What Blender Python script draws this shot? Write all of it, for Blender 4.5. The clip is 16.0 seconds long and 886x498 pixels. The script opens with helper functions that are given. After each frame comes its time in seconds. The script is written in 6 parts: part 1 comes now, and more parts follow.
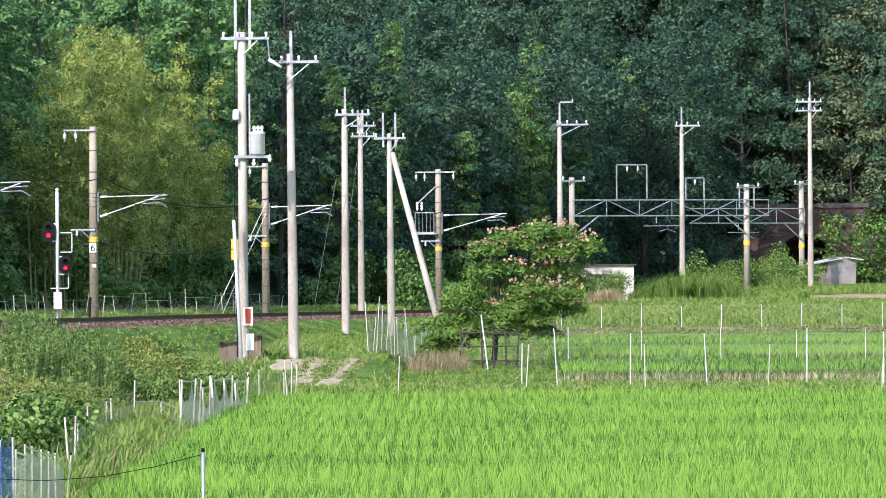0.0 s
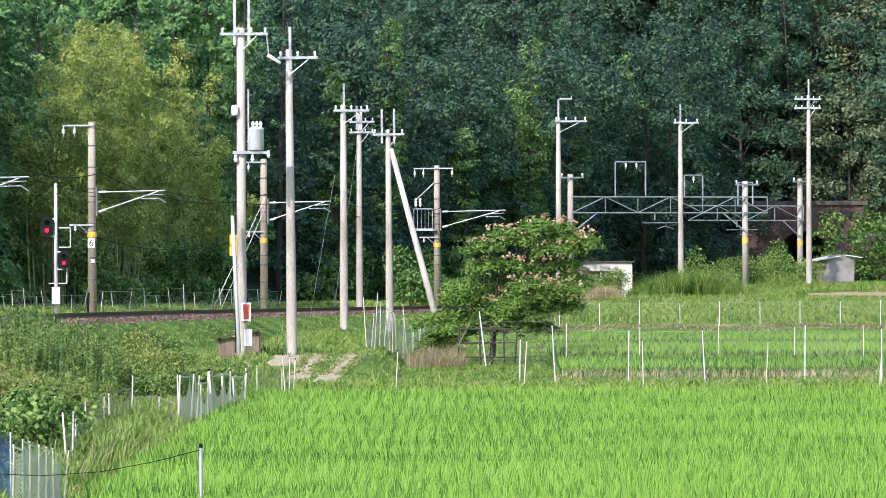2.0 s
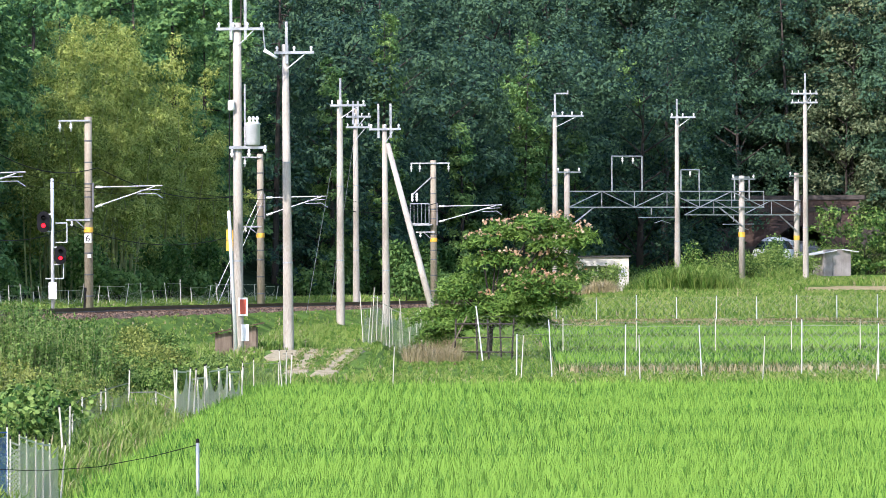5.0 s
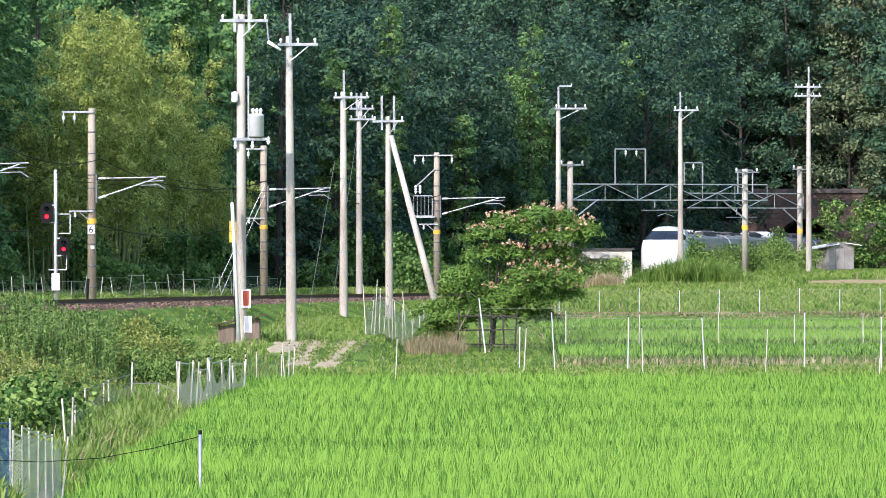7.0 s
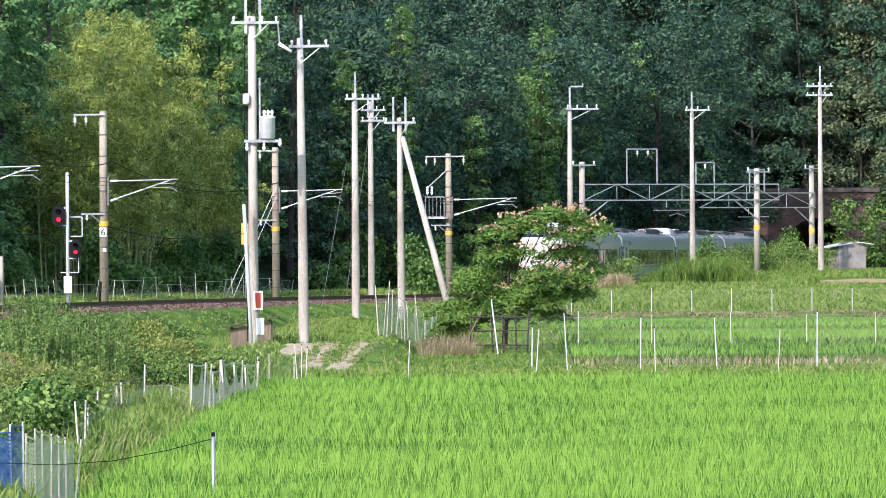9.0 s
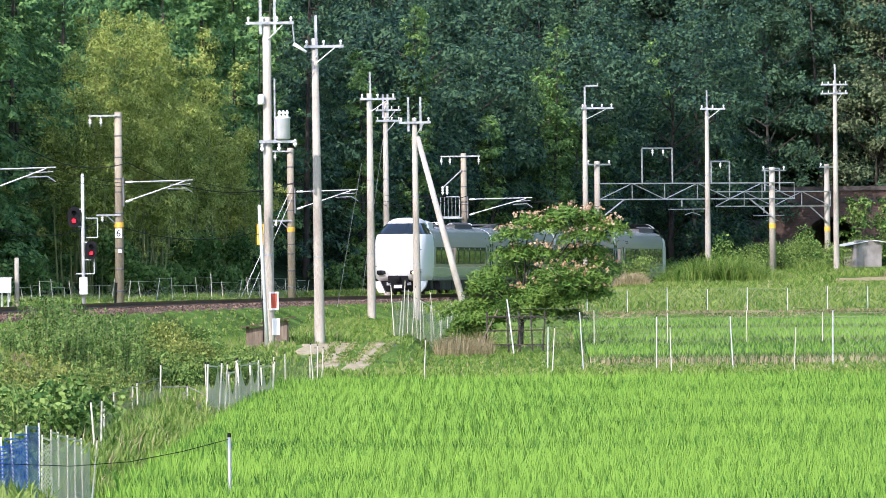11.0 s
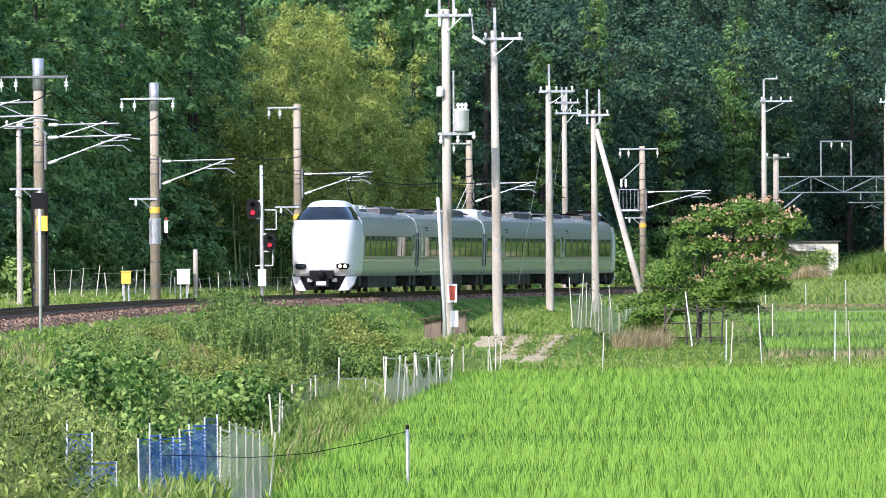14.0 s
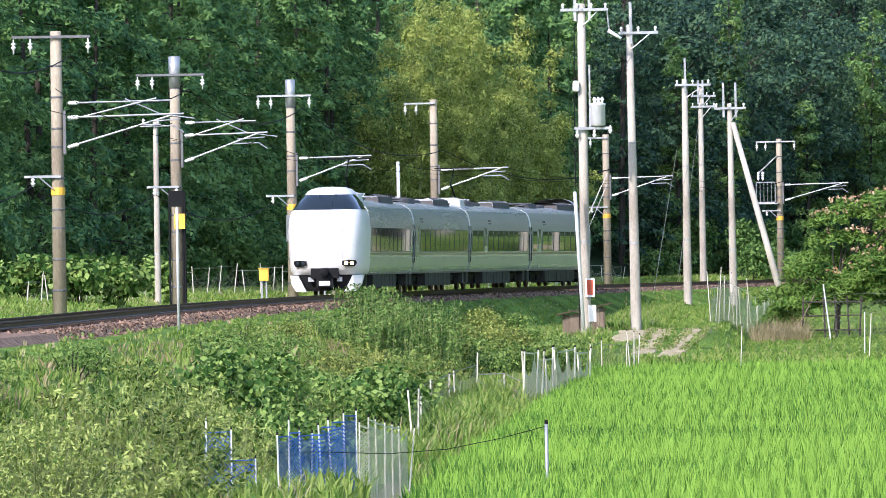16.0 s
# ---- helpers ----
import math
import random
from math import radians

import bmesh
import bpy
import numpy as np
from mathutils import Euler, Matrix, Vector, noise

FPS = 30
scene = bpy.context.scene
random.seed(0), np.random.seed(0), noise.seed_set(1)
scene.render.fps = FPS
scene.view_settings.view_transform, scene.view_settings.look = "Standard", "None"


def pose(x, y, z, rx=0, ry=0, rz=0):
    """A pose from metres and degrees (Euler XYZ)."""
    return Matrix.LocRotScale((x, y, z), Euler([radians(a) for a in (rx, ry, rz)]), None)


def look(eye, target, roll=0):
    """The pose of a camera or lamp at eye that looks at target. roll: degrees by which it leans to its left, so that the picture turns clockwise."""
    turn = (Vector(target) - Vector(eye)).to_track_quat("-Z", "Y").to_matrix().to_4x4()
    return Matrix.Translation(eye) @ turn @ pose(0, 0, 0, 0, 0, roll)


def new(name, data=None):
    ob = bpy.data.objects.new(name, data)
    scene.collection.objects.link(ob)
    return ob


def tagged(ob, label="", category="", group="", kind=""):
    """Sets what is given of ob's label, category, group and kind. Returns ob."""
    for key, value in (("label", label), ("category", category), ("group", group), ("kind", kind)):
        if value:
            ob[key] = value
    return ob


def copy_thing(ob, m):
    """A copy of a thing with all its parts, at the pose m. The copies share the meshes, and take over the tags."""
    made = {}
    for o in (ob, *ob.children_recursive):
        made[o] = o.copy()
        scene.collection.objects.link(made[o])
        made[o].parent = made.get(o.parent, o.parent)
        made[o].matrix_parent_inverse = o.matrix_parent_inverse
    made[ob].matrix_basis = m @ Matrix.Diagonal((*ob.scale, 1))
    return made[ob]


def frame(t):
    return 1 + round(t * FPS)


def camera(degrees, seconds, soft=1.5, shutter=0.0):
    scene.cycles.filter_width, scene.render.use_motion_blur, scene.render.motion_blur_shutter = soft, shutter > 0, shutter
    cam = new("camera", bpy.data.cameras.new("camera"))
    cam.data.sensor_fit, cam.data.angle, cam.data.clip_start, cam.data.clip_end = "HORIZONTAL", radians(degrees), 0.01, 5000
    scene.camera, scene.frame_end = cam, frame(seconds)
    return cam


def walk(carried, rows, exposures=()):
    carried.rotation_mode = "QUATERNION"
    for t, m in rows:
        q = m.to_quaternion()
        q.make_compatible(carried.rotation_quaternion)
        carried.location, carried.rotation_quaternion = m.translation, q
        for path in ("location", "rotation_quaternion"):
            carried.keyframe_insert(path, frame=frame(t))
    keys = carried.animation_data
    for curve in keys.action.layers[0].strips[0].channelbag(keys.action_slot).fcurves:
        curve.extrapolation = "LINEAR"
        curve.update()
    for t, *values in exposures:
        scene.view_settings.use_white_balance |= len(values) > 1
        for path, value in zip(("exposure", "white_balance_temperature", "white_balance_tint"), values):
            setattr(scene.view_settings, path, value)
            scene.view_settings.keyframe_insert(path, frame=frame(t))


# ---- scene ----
cam = camera(5.8, 16.0, soft=0.9)
# a tripod head that pans: seconds, yaw, pitch, roll in degrees
TURNS = [
    (0, -0.0000, 0.2722, 0.400),
    (0.5, 0.0075, 0.2609, 0.547),
    (1, 0.0145, 0.2381, 0.565),
    (1.5, 0.0012, 0.2238, 0.472),
    (2, -0.0112, 0.2480, 0.216),
    (2.5, -0.0086, 0.2588, 0.105),
    (3, -0.0371, 0.2428, 0.200),
    (3.5, -0.0394, 0.2271, 0.259),
    (4, -0.0426, 0.2208, 0.344),
    (6.5, -0.0177, 0.1822, 0.133),
    (7, -0.0132, 0.1628, 0.108),
    (7.5, 0.0146, 0.1542, 0.032),
    (8, 0.0253, 0.1575, 0.120),
    (10.5, 0.1180, 0.1823, 0.608),
    (11, 0.1686, 0.1698, 0.596),
    (11.5, 0.2736, 0.1607, 0.652),
    (12, 0.4476, 0.1582, 0.514),
    (12.5, 0.6552, 0.1506, 0.370),
    (13, 0.8758, 0.1290, 0.298),
    (13.5, 1.1061, 0.1209, 0.313),
    (14, 1.3377, 0.1308, 0.454),
    (14.5, 1.5838, 0.1407, 0.625),
    (15, 1.8207, 0.1246, 0.741),
    (15.5, 2.0302, 0.1111, 0.958),
    (16, 2.2390, 0.1095, 0.937),
]
EYE = (0.0, 0.0, 1.0)
walk(cam, [(t, pose(*EYE, 90 + pitch, roll, yaw)) for t, yaw, pitch, roll in TURNS], [(0.0, 1.5, 6150.0, 22.0), (16.0, 1.5, 6150.0, 22.0)])

# ---- world and sun ----
SUN_AZ, SUN_EL = 31.0, 33.0          # degrees left of straight behind the viewer; height
to_sun = Vector((-math.sin(radians(SUN_AZ)) * math.cos(radians(SUN_EL)), -math.cos(radians(SUN_AZ)) * math.cos(radians(SUN_EL)), math.sin(radians(SUN_EL))))
world = bpy.data.worlds.new("world")
scene.world = world
world.use_nodes = True
wn = world.node_tree
sky = wn.nodes.new("ShaderNodeTexSky")
sky.sky_type, sky.sun_disc = "NISHITA", False
sky.sun_elevation, sky.sun_rotation = radians(SUN_EL), radians(180 + SUN_AZ)
wn.links.new(sky.outputs[0], wn.nodes["Background"].inputs[0])
wn.nodes["Background"].inputs[1].default_value = 0.15
sun_data = bpy.data.lights.new("sun", "SUN")
sun_data.energy, sun_data.angle, sun_data.color = 2.0, radians(0.55), (1.0, 0.94, 0.85)
sun = new("sun", sun_data)
sun.matrix_world = look(to_sun * 100, (0, 0, 0))


# ---- materials ----
def node_mat(name, rough=0.6, metal=0.0):
    m = bpy.data.materials.new(name)
    m.use_nodes = True
    b = m.node_tree.nodes["Principled BSDF"]
    b.inputs["Roughness"].default_value, b.inputs["Metallic"].default_value = rough, metal
    return m, m.node_tree, b


def mixed(name, dark, light, scale=3.0, rough=0.6, metal=0.0, bump=0.0, fine=40.0, vary=0.0, coords="Object", stretch=(1, 1, 1)):
    """Two tones by a coarse and a fine noise, with relief, and a shift of tone from piece to piece."""
    m, nt, b = node_mat(name, rough, metal)
    n, l = nt.nodes, nt.links
    tc = n.new("ShaderNodeTexCoord")
    mp = n.new("ShaderNodeMapping")
    mp.inputs["Scale"].default_value = stretch
    l.new(tc.outputs[coords], mp.inputs[0])
    a, c = n.new("ShaderNodeTexNoise"), n.new("ShaderNodeTexNoise")
    a.inputs["Scale"].default_value, c.inputs["Scale"].default_value = scale, fine
    a.inputs["Detail"].default_value = 5
    l.new(mp.outputs[0], a.inputs[0]), l.new(mp.outputs[0], c.inputs[0])
    add = n.new("ShaderNodeMath")
    add.operation = "MULTIPLY_ADD"
    add.inputs[1].default_value = 0.35
    l.new(c.outputs[0], add.inputs[0]), l.new(a.outputs[0], add.inputs[2])
    ramp = n.new("ShaderNodeValToRGB")
    ramp.color_ramp.elements[0].position, ramp.color_ramp.elements[1].position = 0.5, 0.88
    ramp.color_ramp.elements[0].color, ramp.color_ramp.elements[1].color = (*dark, 1), (*light, 1)
    if vary:
        g = n.new("ShaderNodeNewGeometry")
        v = n.new("ShaderNodeMath")
        v.operation = "MULTIPLY_ADD"
        v.inputs[1].default_value = vary
        l.new(g.outputs["Random Per Island"], v.inputs[0]), l.new(add.outputs[0], v.inputs[2])
        s = n.new("ShaderNodeMath")
        s.operation = "SUBTRACT"
        s.inputs[1].default_value = vary / 2
        l.new(v.outputs[0], s.inputs[0]), l.new(s.outputs[0], ramp.inputs[0])
    else:
        l.new(add.outputs[0], ramp.inputs[0])
    l.new(ramp.outputs[0], b.inputs["Base Color"])
    if bump:
        bp = n.new("ShaderNodeBump")
        bp.inputs["Strength"].default_value, bp.inputs["Distance"].default_value = bump, 0.02
        l.new(add.outputs[0], bp.inputs["Height"]), l.new(bp.outputs[0], b.inputs["Normal"])
    return m


def leafy(name, dark, mid, light, through_leaf=0.35, rough=0.5, gloss=0.35, drift=0.55, vary=0.55):
    """Leaves: tone from leaf to leaf and in drifts, part of the light passes through."""
    m, nt, b = node_mat(name, rough)
    n, l = nt.nodes, nt.links
    b.inputs["Specular IOR Level"].default_value = gloss
    g, tc, a = n.new("ShaderNodeNewGeometry"), n.new("ShaderNodeTexCoord"), n.new("ShaderNodeTexNoise")
    oi = n.new("ShaderNodeObjectInfo")
    a.inputs["Scale"].default_value = drift
    l.new(tc.outputs["Object"], a.inputs[0])
    x = n.new("ShaderNodeMath")
    x.operation = "MULTIPLY_ADD"
    x.inputs[1].default_value = vary
    l.new(g.outputs["Random Per Island"], x.inputs[0])
    l.new(a.outputs[0], x.inputs[2])
    y = n.new("ShaderNodeMath")
    y.operation = "MULTIPLY_ADD"
    y.inputs[1].default_value = 0.22
    l.new(oi.outputs["Random"], y.inputs[0]), l.new(x.outputs[0], y.inputs[2])
    ramp = n.new("ShaderNodeValToRGB")
    e = ramp.color_ramp.elements
    e[0].position, e[1].position = 0.45, 1.25 - 0.2
    e[0].color, e[1].color = (*dark, 1), (*light, 1)
    k = ramp.color_ramp.elements.new(0.75)
    k.color = (*mid, 1)
    l.new(y.outputs[0], ramp.inputs[0])
    l.new(ramp.outputs[0], b.inputs["Base Color"])
    tr = n.new("ShaderNodeBsdfTranslucent")
    l.new(ramp.outputs[0], tr.inputs[0])
    mix = n.new("ShaderNodeMixShader")
    mix.inputs[0].default_value = through_leaf
    l.new(b.outputs[0], mix.inputs[1]), l.new(tr.outputs[0], mix.inputs[2])
    l.new(mix.outputs[0], n["Material Output"].inputs[0])
    return m


def glowing(name, colour, strength):
    m, nt, b = node_mat(name, 0.3)
    b.inputs["Base Color"].default_value = (*colour, 1)
    b.inputs["Emission Color"].default_value = (*colour, 1)
    b.inputs["Emission Strength"].default_value = strength
    return m


def plain(name, colour, rough=0.5, metal=0.0):
    return mixed(name, tuple(0.82 * c for c in colour), tuple(min(1, 1.08 * c) for c in colour), 2.0, rough, metal, 0.0, 25.0)


MAST_CONCRETE = mixed("weathered_mast_concrete", (0.21, 0.175, 0.125), (0.47, 0.41, 0.31), 1.0, 0.85, 0, 0.25, 24, 0, "Object", (1, 1, 0.3))
IVY = leafy("climbing_ivy_leaf", (0.035, 0.09, 0.03), (0.08, 0.18, 0.05), (0.20, 0.33, 0.095), 0.3, 0.6, 0.15)
CONCRETE = mixed("pole_concrete", (0.27, 0.24, 0.195), (0.53, 0.49, 0.41), 1.2, 0.85, 0, 0.25, 30, 0, "Object", (1, 1, 0.25))
GALV = mixed("galvanised_steel", (0.26, 0.28, 0.29), (0.46, 0.48, 0.49), 3, 0.45, 0.55, 0.05, 60)
PORCELAIN = plain("white_porcelain", (0.85, 0.85, 0.83), 0.18)
RUSTY = mixed("rusty_steel", (0.045, 0.03, 0.022), (0.14, 0.08, 0.05), 4, 0.8, 0.3, 0.2, 50)
RAIL = mixed("rail_steel", (0.05, 0.033, 0.025), (0.12, 0.075, 0.05), 3, 0.55, 0.6, 0.1, 30)
BALLAST = mixed("ballast_stone", (0.06, 0.04, 0.03), (0.31, 0.215, 0.155), 6, 0.95, 0, 0.6, 30, 0.5)
WOOD = mixed("weathered_wood", (0.09, 0.065, 0.045), (0.24, 0.19, 0.14), 2, 0.85, 0, 0.3, 30, 0.2, "Object", (4, 4, 0.5))
PAINT_GREY = mixed("pale_grey_paint", (0.52, 0.54, 0.55), (0.66, 0.68, 0.69), 2, 0.4, 0.1, 0, 20)
ARM_STEEL = plain("weathered_steel", (0.13, 0.135, 0.14), 0.5, 0.3)
DARK = plain("black_metal", (0.014, 0.015, 0.016), 0.65)
WHITE = mixed("white_paint", (0.68, 0.68, 0.665), (0.76, 0.76, 0.745), 0.7, 0.28, 0, 0, 8)
STEEL_BODY = mixed("brushed_stainless", (0.50, 0.53, 0.52), (0.58, 0.61, 0.60), 0.6, 0.22, 0.4, 0.02, 14, 0, "Object", (1, 0.1, 3))
GLASS = plain("tinted_glass", (0.014, 0.022, 0.028), 0.05)
GLASS.node_tree.nodes["Principled BSDF"].inputs["Specular IOR Level"].default_value = 0.55
GRASSY = mixed("grassy_soil", (0.05, 0.09, 0.018), (0.15, 0.26, 0.045), 0.4, 0.95, 0, 0.5, 6)
YELLOW = plain("yellow_paint", (0.80, 0.46, 0.05), 0.55)
RED = plain("red_paint", (0.45, 0.07, 0.03), 0.6)
# hill ground under the trees, a much darker green than the open ground
WOOD_FLOOR = mixed("dark_wood_floor", (0.01, 0.02, 0.008), (0.03, 0.05, 0.02), 0.8, 0.95, 0, 0.5, 8)
# portal brick and mortar: the shade of the trees is put into their colour
BRICK = mixed("shaded_old_brick", (0.045, 0.028, 0.022), (0.105, 0.066, 0.05), 1.2, 0.9, 0, 0.3, 12, 0.3)
MORTAR = mixed("shaded_mortar", (0.035, 0.03, 0.026), (0.09, 0.075, 0.065), 1.5, 0.95, 0, 0.2, 20)
CREAM = mixed("cream_board", (0.50, 0.47, 0.38), (0.66, 0.63, 0.53), 1.5, 0.8, 0, 0.1, 20)
NET_WHITE = plain("white_netting", (0.66, 0.63, 0.46), 0.7)
NET_GREY = plain("grey_netting", (0.15, 0.155, 0.14), 0.7)
NET_BLUE = plain("blue_netting", (0.03, 0.12, 0.50), 0.6)
CANE = mixed("bleached_cane", (0.45, 0.42, 0.33), (0.72, 0.69, 0.58), 2, 0.7, 0, 0.1, 30)
POLE_WHITE = plain("white_steel_stake", (0.72, 0.74, 0.76), 0.35, 0.2)
SEDGE = leafy("dark_dike_weed", (0.02, 0.055, 0.01), (0.05, 0.12, 0.018), (0.12, 0.20, 0.035), 0.25)
SHEET = mixed("weathered_sheet", (0.20, 0.18, 0.16), (0.36, 0.33, 0.30), 1.5, 0.7, 0.1, 0.1, 20)
STUBBLE = mixed("straw_stubble", (0.24, 0.20, 0.10), (0.42, 0.35, 0.19), 1.5, 0.95, 0, 0.6, 10)
DIRT = mixed("dry_dirt", (0.25, 0.21, 0.12), (0.49, 0.43, 0.28), 5.0, 0.95, 0, 0.6, 14)
STRAW = leafy("dry_grass", (0.22, 0.18, 0.08), (0.36, 0.30, 0.15), (0.50, 0.43, 0.25), 0.3)
MIMOSA = leafy("silk_tree_leaf", (0.025, 0.075, 0.015), (0.07, 0.165, 0.03), (0.17, 0.28, 0.055), 0.3, 0.6, 0.15)
BLOSSOM = leafy("pink_blossom", (0.42, 0.20, 0.10), (0.54, 0.32, 0.18), (0.62, 0.45, 0.29), 0.3)
OLIVE = leafy("olive_shrub_leaf", (0.03, 0.055, 0.012), (0.10, 0.145, 0.026), (0.29, 0.33, 0.085), 0.25, 0.6, 0.15)
KUDZU = leafy("broad_vine_leaf", (0.018, 0.055, 0.012), (0.05, 0.13, 0.022), (0.24, 0.35, 0.09), 0.25, 0.6, 0.15)
LAMP_RED = glowing("red_signal_lamp", (1.0, 0.006, 0.008), 5.0)
RICE = leafy("rice_leaf", (0.008, 0.05, 0.01), (0.052, 0.168, 0.021), (0.215, 0.385, 0.055), 0.3, 0.6, 0.25, 0.14, 0.8)
GRASS = leafy("grass_leaf", (0.055, 0.125, 0.02), (0.11, 0.22, 0.032), (0.25, 0.33, 0.08), 0.35, 0.6, 0.15)
CEDAR = leafy("cedar_leaf", (0.036, 0.10, 0.05), (0.08, 0.195, 0.074), (0.18, 0.32, 0.10), 0.3, 0.65, 0.12)
BROAD = leafy("broad_leaf", (0.03, 0.075, 0.022), (0.06, 0.14, 0.035), (0.15, 0.26, 0.07), 0.3, 0.65, 0.12)
# right-hand wood: its shade and blue distance haze are put into the leaf colour
SHADY = leafy("shade_and_haze_leaf", (0.015, 0.042, 0.038), (0.033, 0.08, 0.056), (0.085, 0.16, 0.08), 0.26, 0.65, 0.1)
BAMBOO = leafy("bamboo_leaf", (0.05, 0.095, 0.022), (0.175, 0.25, 0.052), (0.38, 0.44, 0.115), 0.3, 0.65, 0.12)
WEED = leafy("weed_leaf", (0.022, 0.06, 0.014), (0.062, 0.135, 0.025), (0.23, 0.32, 0.08), 0.25, 0.6, 0.15)
STALK = leafy("stalk_weed_leaf", (0.02, 0.06, 0.012), (0.055, 0.13, 0.024), (0.20, 0.31, 0.08), 0.25, 0.6, 0.15)
TIMBER = mixed("tarred_sleeper", (0.03, 0.024, 0.02), (0.10, 0.075, 0.06), 3, 0.9, 0, 0.3, 25)
NET_PALE = plain("pale_wire_net", (0.24, 0.25, 0.21), 0.6)
ASHEN = leafy("ashen_oak_leaf", (0.03, 0.055, 0.028), (0.075, 0.11, 0.05), (0.18, 0.22, 0.11), 0.25, 0.6, 0.15)
WILLOWY = leafy("narrow_shoot_leaf", (0.025, 0.06, 0.01), (0.095, 0.165, 0.026), (0.33, 0.40, 0.11), 0.25, 0.55, 0.25)
SEEDING = leafy("seeding_grass", (0.12, 0.11, 0.05), (0.22, 0.19, 0.09), (0.38, 0.31, 0.17), 0.3)
BARK = mixed("bark", (0.018, 0.015, 0.012), (0.06, 0.05, 0.04), 3, 0.9, 0, 0.5, 25, 0, "Object", (3, 3, 0.6))

for matte in (GRASSY, DIRT, WOOD_FLOOR, BALLAST, DARK, STUBBLE, TIMBER):
    matte.node_tree.nodes["Principled BSDF"].inputs["Specular IOR Level"].default_value = 0.05


# ---- mesh code ----
class Mesh:
    """Collects corners and faces for one mesh."""

    def __init__(self):
        self.v, self.f = [], []

    def add(self, verts, faces):
        k = len(self.v)
        self.v += [tuple(p) for p in verts]
        self.f += [tuple(k + i for i in q) for q in faces]
        return self

    def box(self, x0, y0, z0, x1, y1, z1, m=None):
        c = [Vector((x, y, z)) for z in (z0, z1) for x, y in ((x0, y0), (x1, y0), (x1, y1), (x0, y1))]
        if m is not None:
            c = [m @ p for p in c]
        return self.add(c, [(3, 2, 1, 0), (4, 5, 6, 7), (0, 1, 5, 4), (1, 2, 6, 5), (2, 3, 7, 6), (3, 0, 4, 7)])

    def tube(self, a, b, r0, r1=None, n=8, caps=True):
        a, b, r1 = Vector(a), Vector(b), r0 if r1 is None else r1
        q = (b - a).to_track_quat("Z", "Y")
        ring = [q @ Vector((math.cos(2 * math.pi * i / n), math.sin(2 * math.pi * i / n), 0)) for i in range(n)]
        faces = [(i, (i + 1) % n, n + (i + 1) % n, n + i) for i in range(n)]
        if caps:
            faces += [tuple(reversed(range(n))), tuple(range(n, 2 * n))]
        return self.add([a + r * r0 for r in ring] + [b + r * r1 for r in ring], faces)

    def line(self, pts, r, n=4):
        for a, b in zip(pts, pts[1:]):
            self.tube(a, b, r, r, n, False)
        return self

    def spun(self, profile, at=(0, 0, 0), n=10, axis=None):
        """Rings of (radius, height) round the upright axis, or round the way given."""
        q = Vector(axis).to_track_quat("Z", "Y") if axis else None
        verts = []
        for r, z in profile:
            for i in range(n):
                p = Vector((r * math.cos(2 * math.pi * i / n), r * math.sin(2 * math.pi * i / n), z))
                verts.append((q @ p if q else p) + Vector(at))
        k = len(profile)
        faces = [(j * n + i, j * n + (i + 1) % n, (j + 1) * n + (i + 1) % n, (j + 1) * n + i) for j in range(k - 1) for i in range(n)]
        return self.add(verts, faces + [tuple(reversed(range(n))), tuple(range((k - 1) * n, k * n))])

    def loft(self, rows, closed=False):
        w = len(rows[0])
        verts = [p for r in rows for p in r]
        last = w if closed else w - 1
        return self.add(verts, [(j * w + i, j * w + (i + 1) % w, (j + 1) * w + (i + 1) % w, (j + 1) * w + i) for j in range(len(rows) - 1) for i in range(last)])

    def data(self, name, material, smooth=False):
        me = bpy.data.meshes.new(name)
        me.from_pydata(self.v, [], self.f)
        me.materials.append(material)
        if smooth:
            me.shade_smooth()
        me.update()
        return me


def quads(name, corners, material):
    """A mesh of loose four-cornered blades or leaves: corners is n x 4 x 3."""
    n = len(corners)
    me = bpy.data.meshes.new(name)
    me.vertices.add(4 * n), me.loops.add(4 * n), me.polygons.add(n)
    me.vertices.foreach_set("co", np.ascontiguousarray(corners, dtype=np.float32).ravel())
    me.loops.foreach_set("vertex_index", np.arange(4 * n, dtype=np.int32))
    me.polygons.foreach_set("loop_start", np.arange(0, 4 * n, 4, dtype=np.int32))
    me.polygons.foreach_set("loop_total", np.full(n, 4, dtype=np.int32))
    me.materials.append(material)
    me.update(calc_edges=True)
    return me


def slivers(name, corners, material):
    """A mesh of loose three-cornered leaves: corners is n x 3 x 3."""
    n = len(corners)
    me = bpy.data.meshes.new(name)
    me.vertices.add(3 * n), me.loops.add(3 * n), me.polygons.add(n)
    me.vertices.foreach_set("co", np.ascontiguousarray(corners, dtype=np.float32).ravel())
    me.loops.foreach_set("vertex_index", np.arange(3 * n, dtype=np.int32))
    me.polygons.foreach_set("loop_start", np.arange(0, 3 * n, 3, dtype=np.int32))
    me.polygons.foreach_set("loop_total", np.full(n, 3, dtype=np.int32))
    me.materials.append(material)
    me.update(calc_edges=True)
    return me


def thing(name, at, label, category, group="", kind="", rz=0.0):
    ob = new(name)
    ob.empty_display_size = 0.2
    ob.matrix_basis = pose(*at, 0, 0, rz)
    return tagged(ob, label, category, group, kind)


def part(name, mesh, material, parent, label="", smooth=False, at=None):
    me = mesh.data(name, material, smooth) if isinstance(mesh, Mesh) else mesh
    ob = new(name, me)
    ob.parent = parent
    if at is not None:
        ob.matrix_basis = at
    if label:
        tagged(ob, label)
    return ob


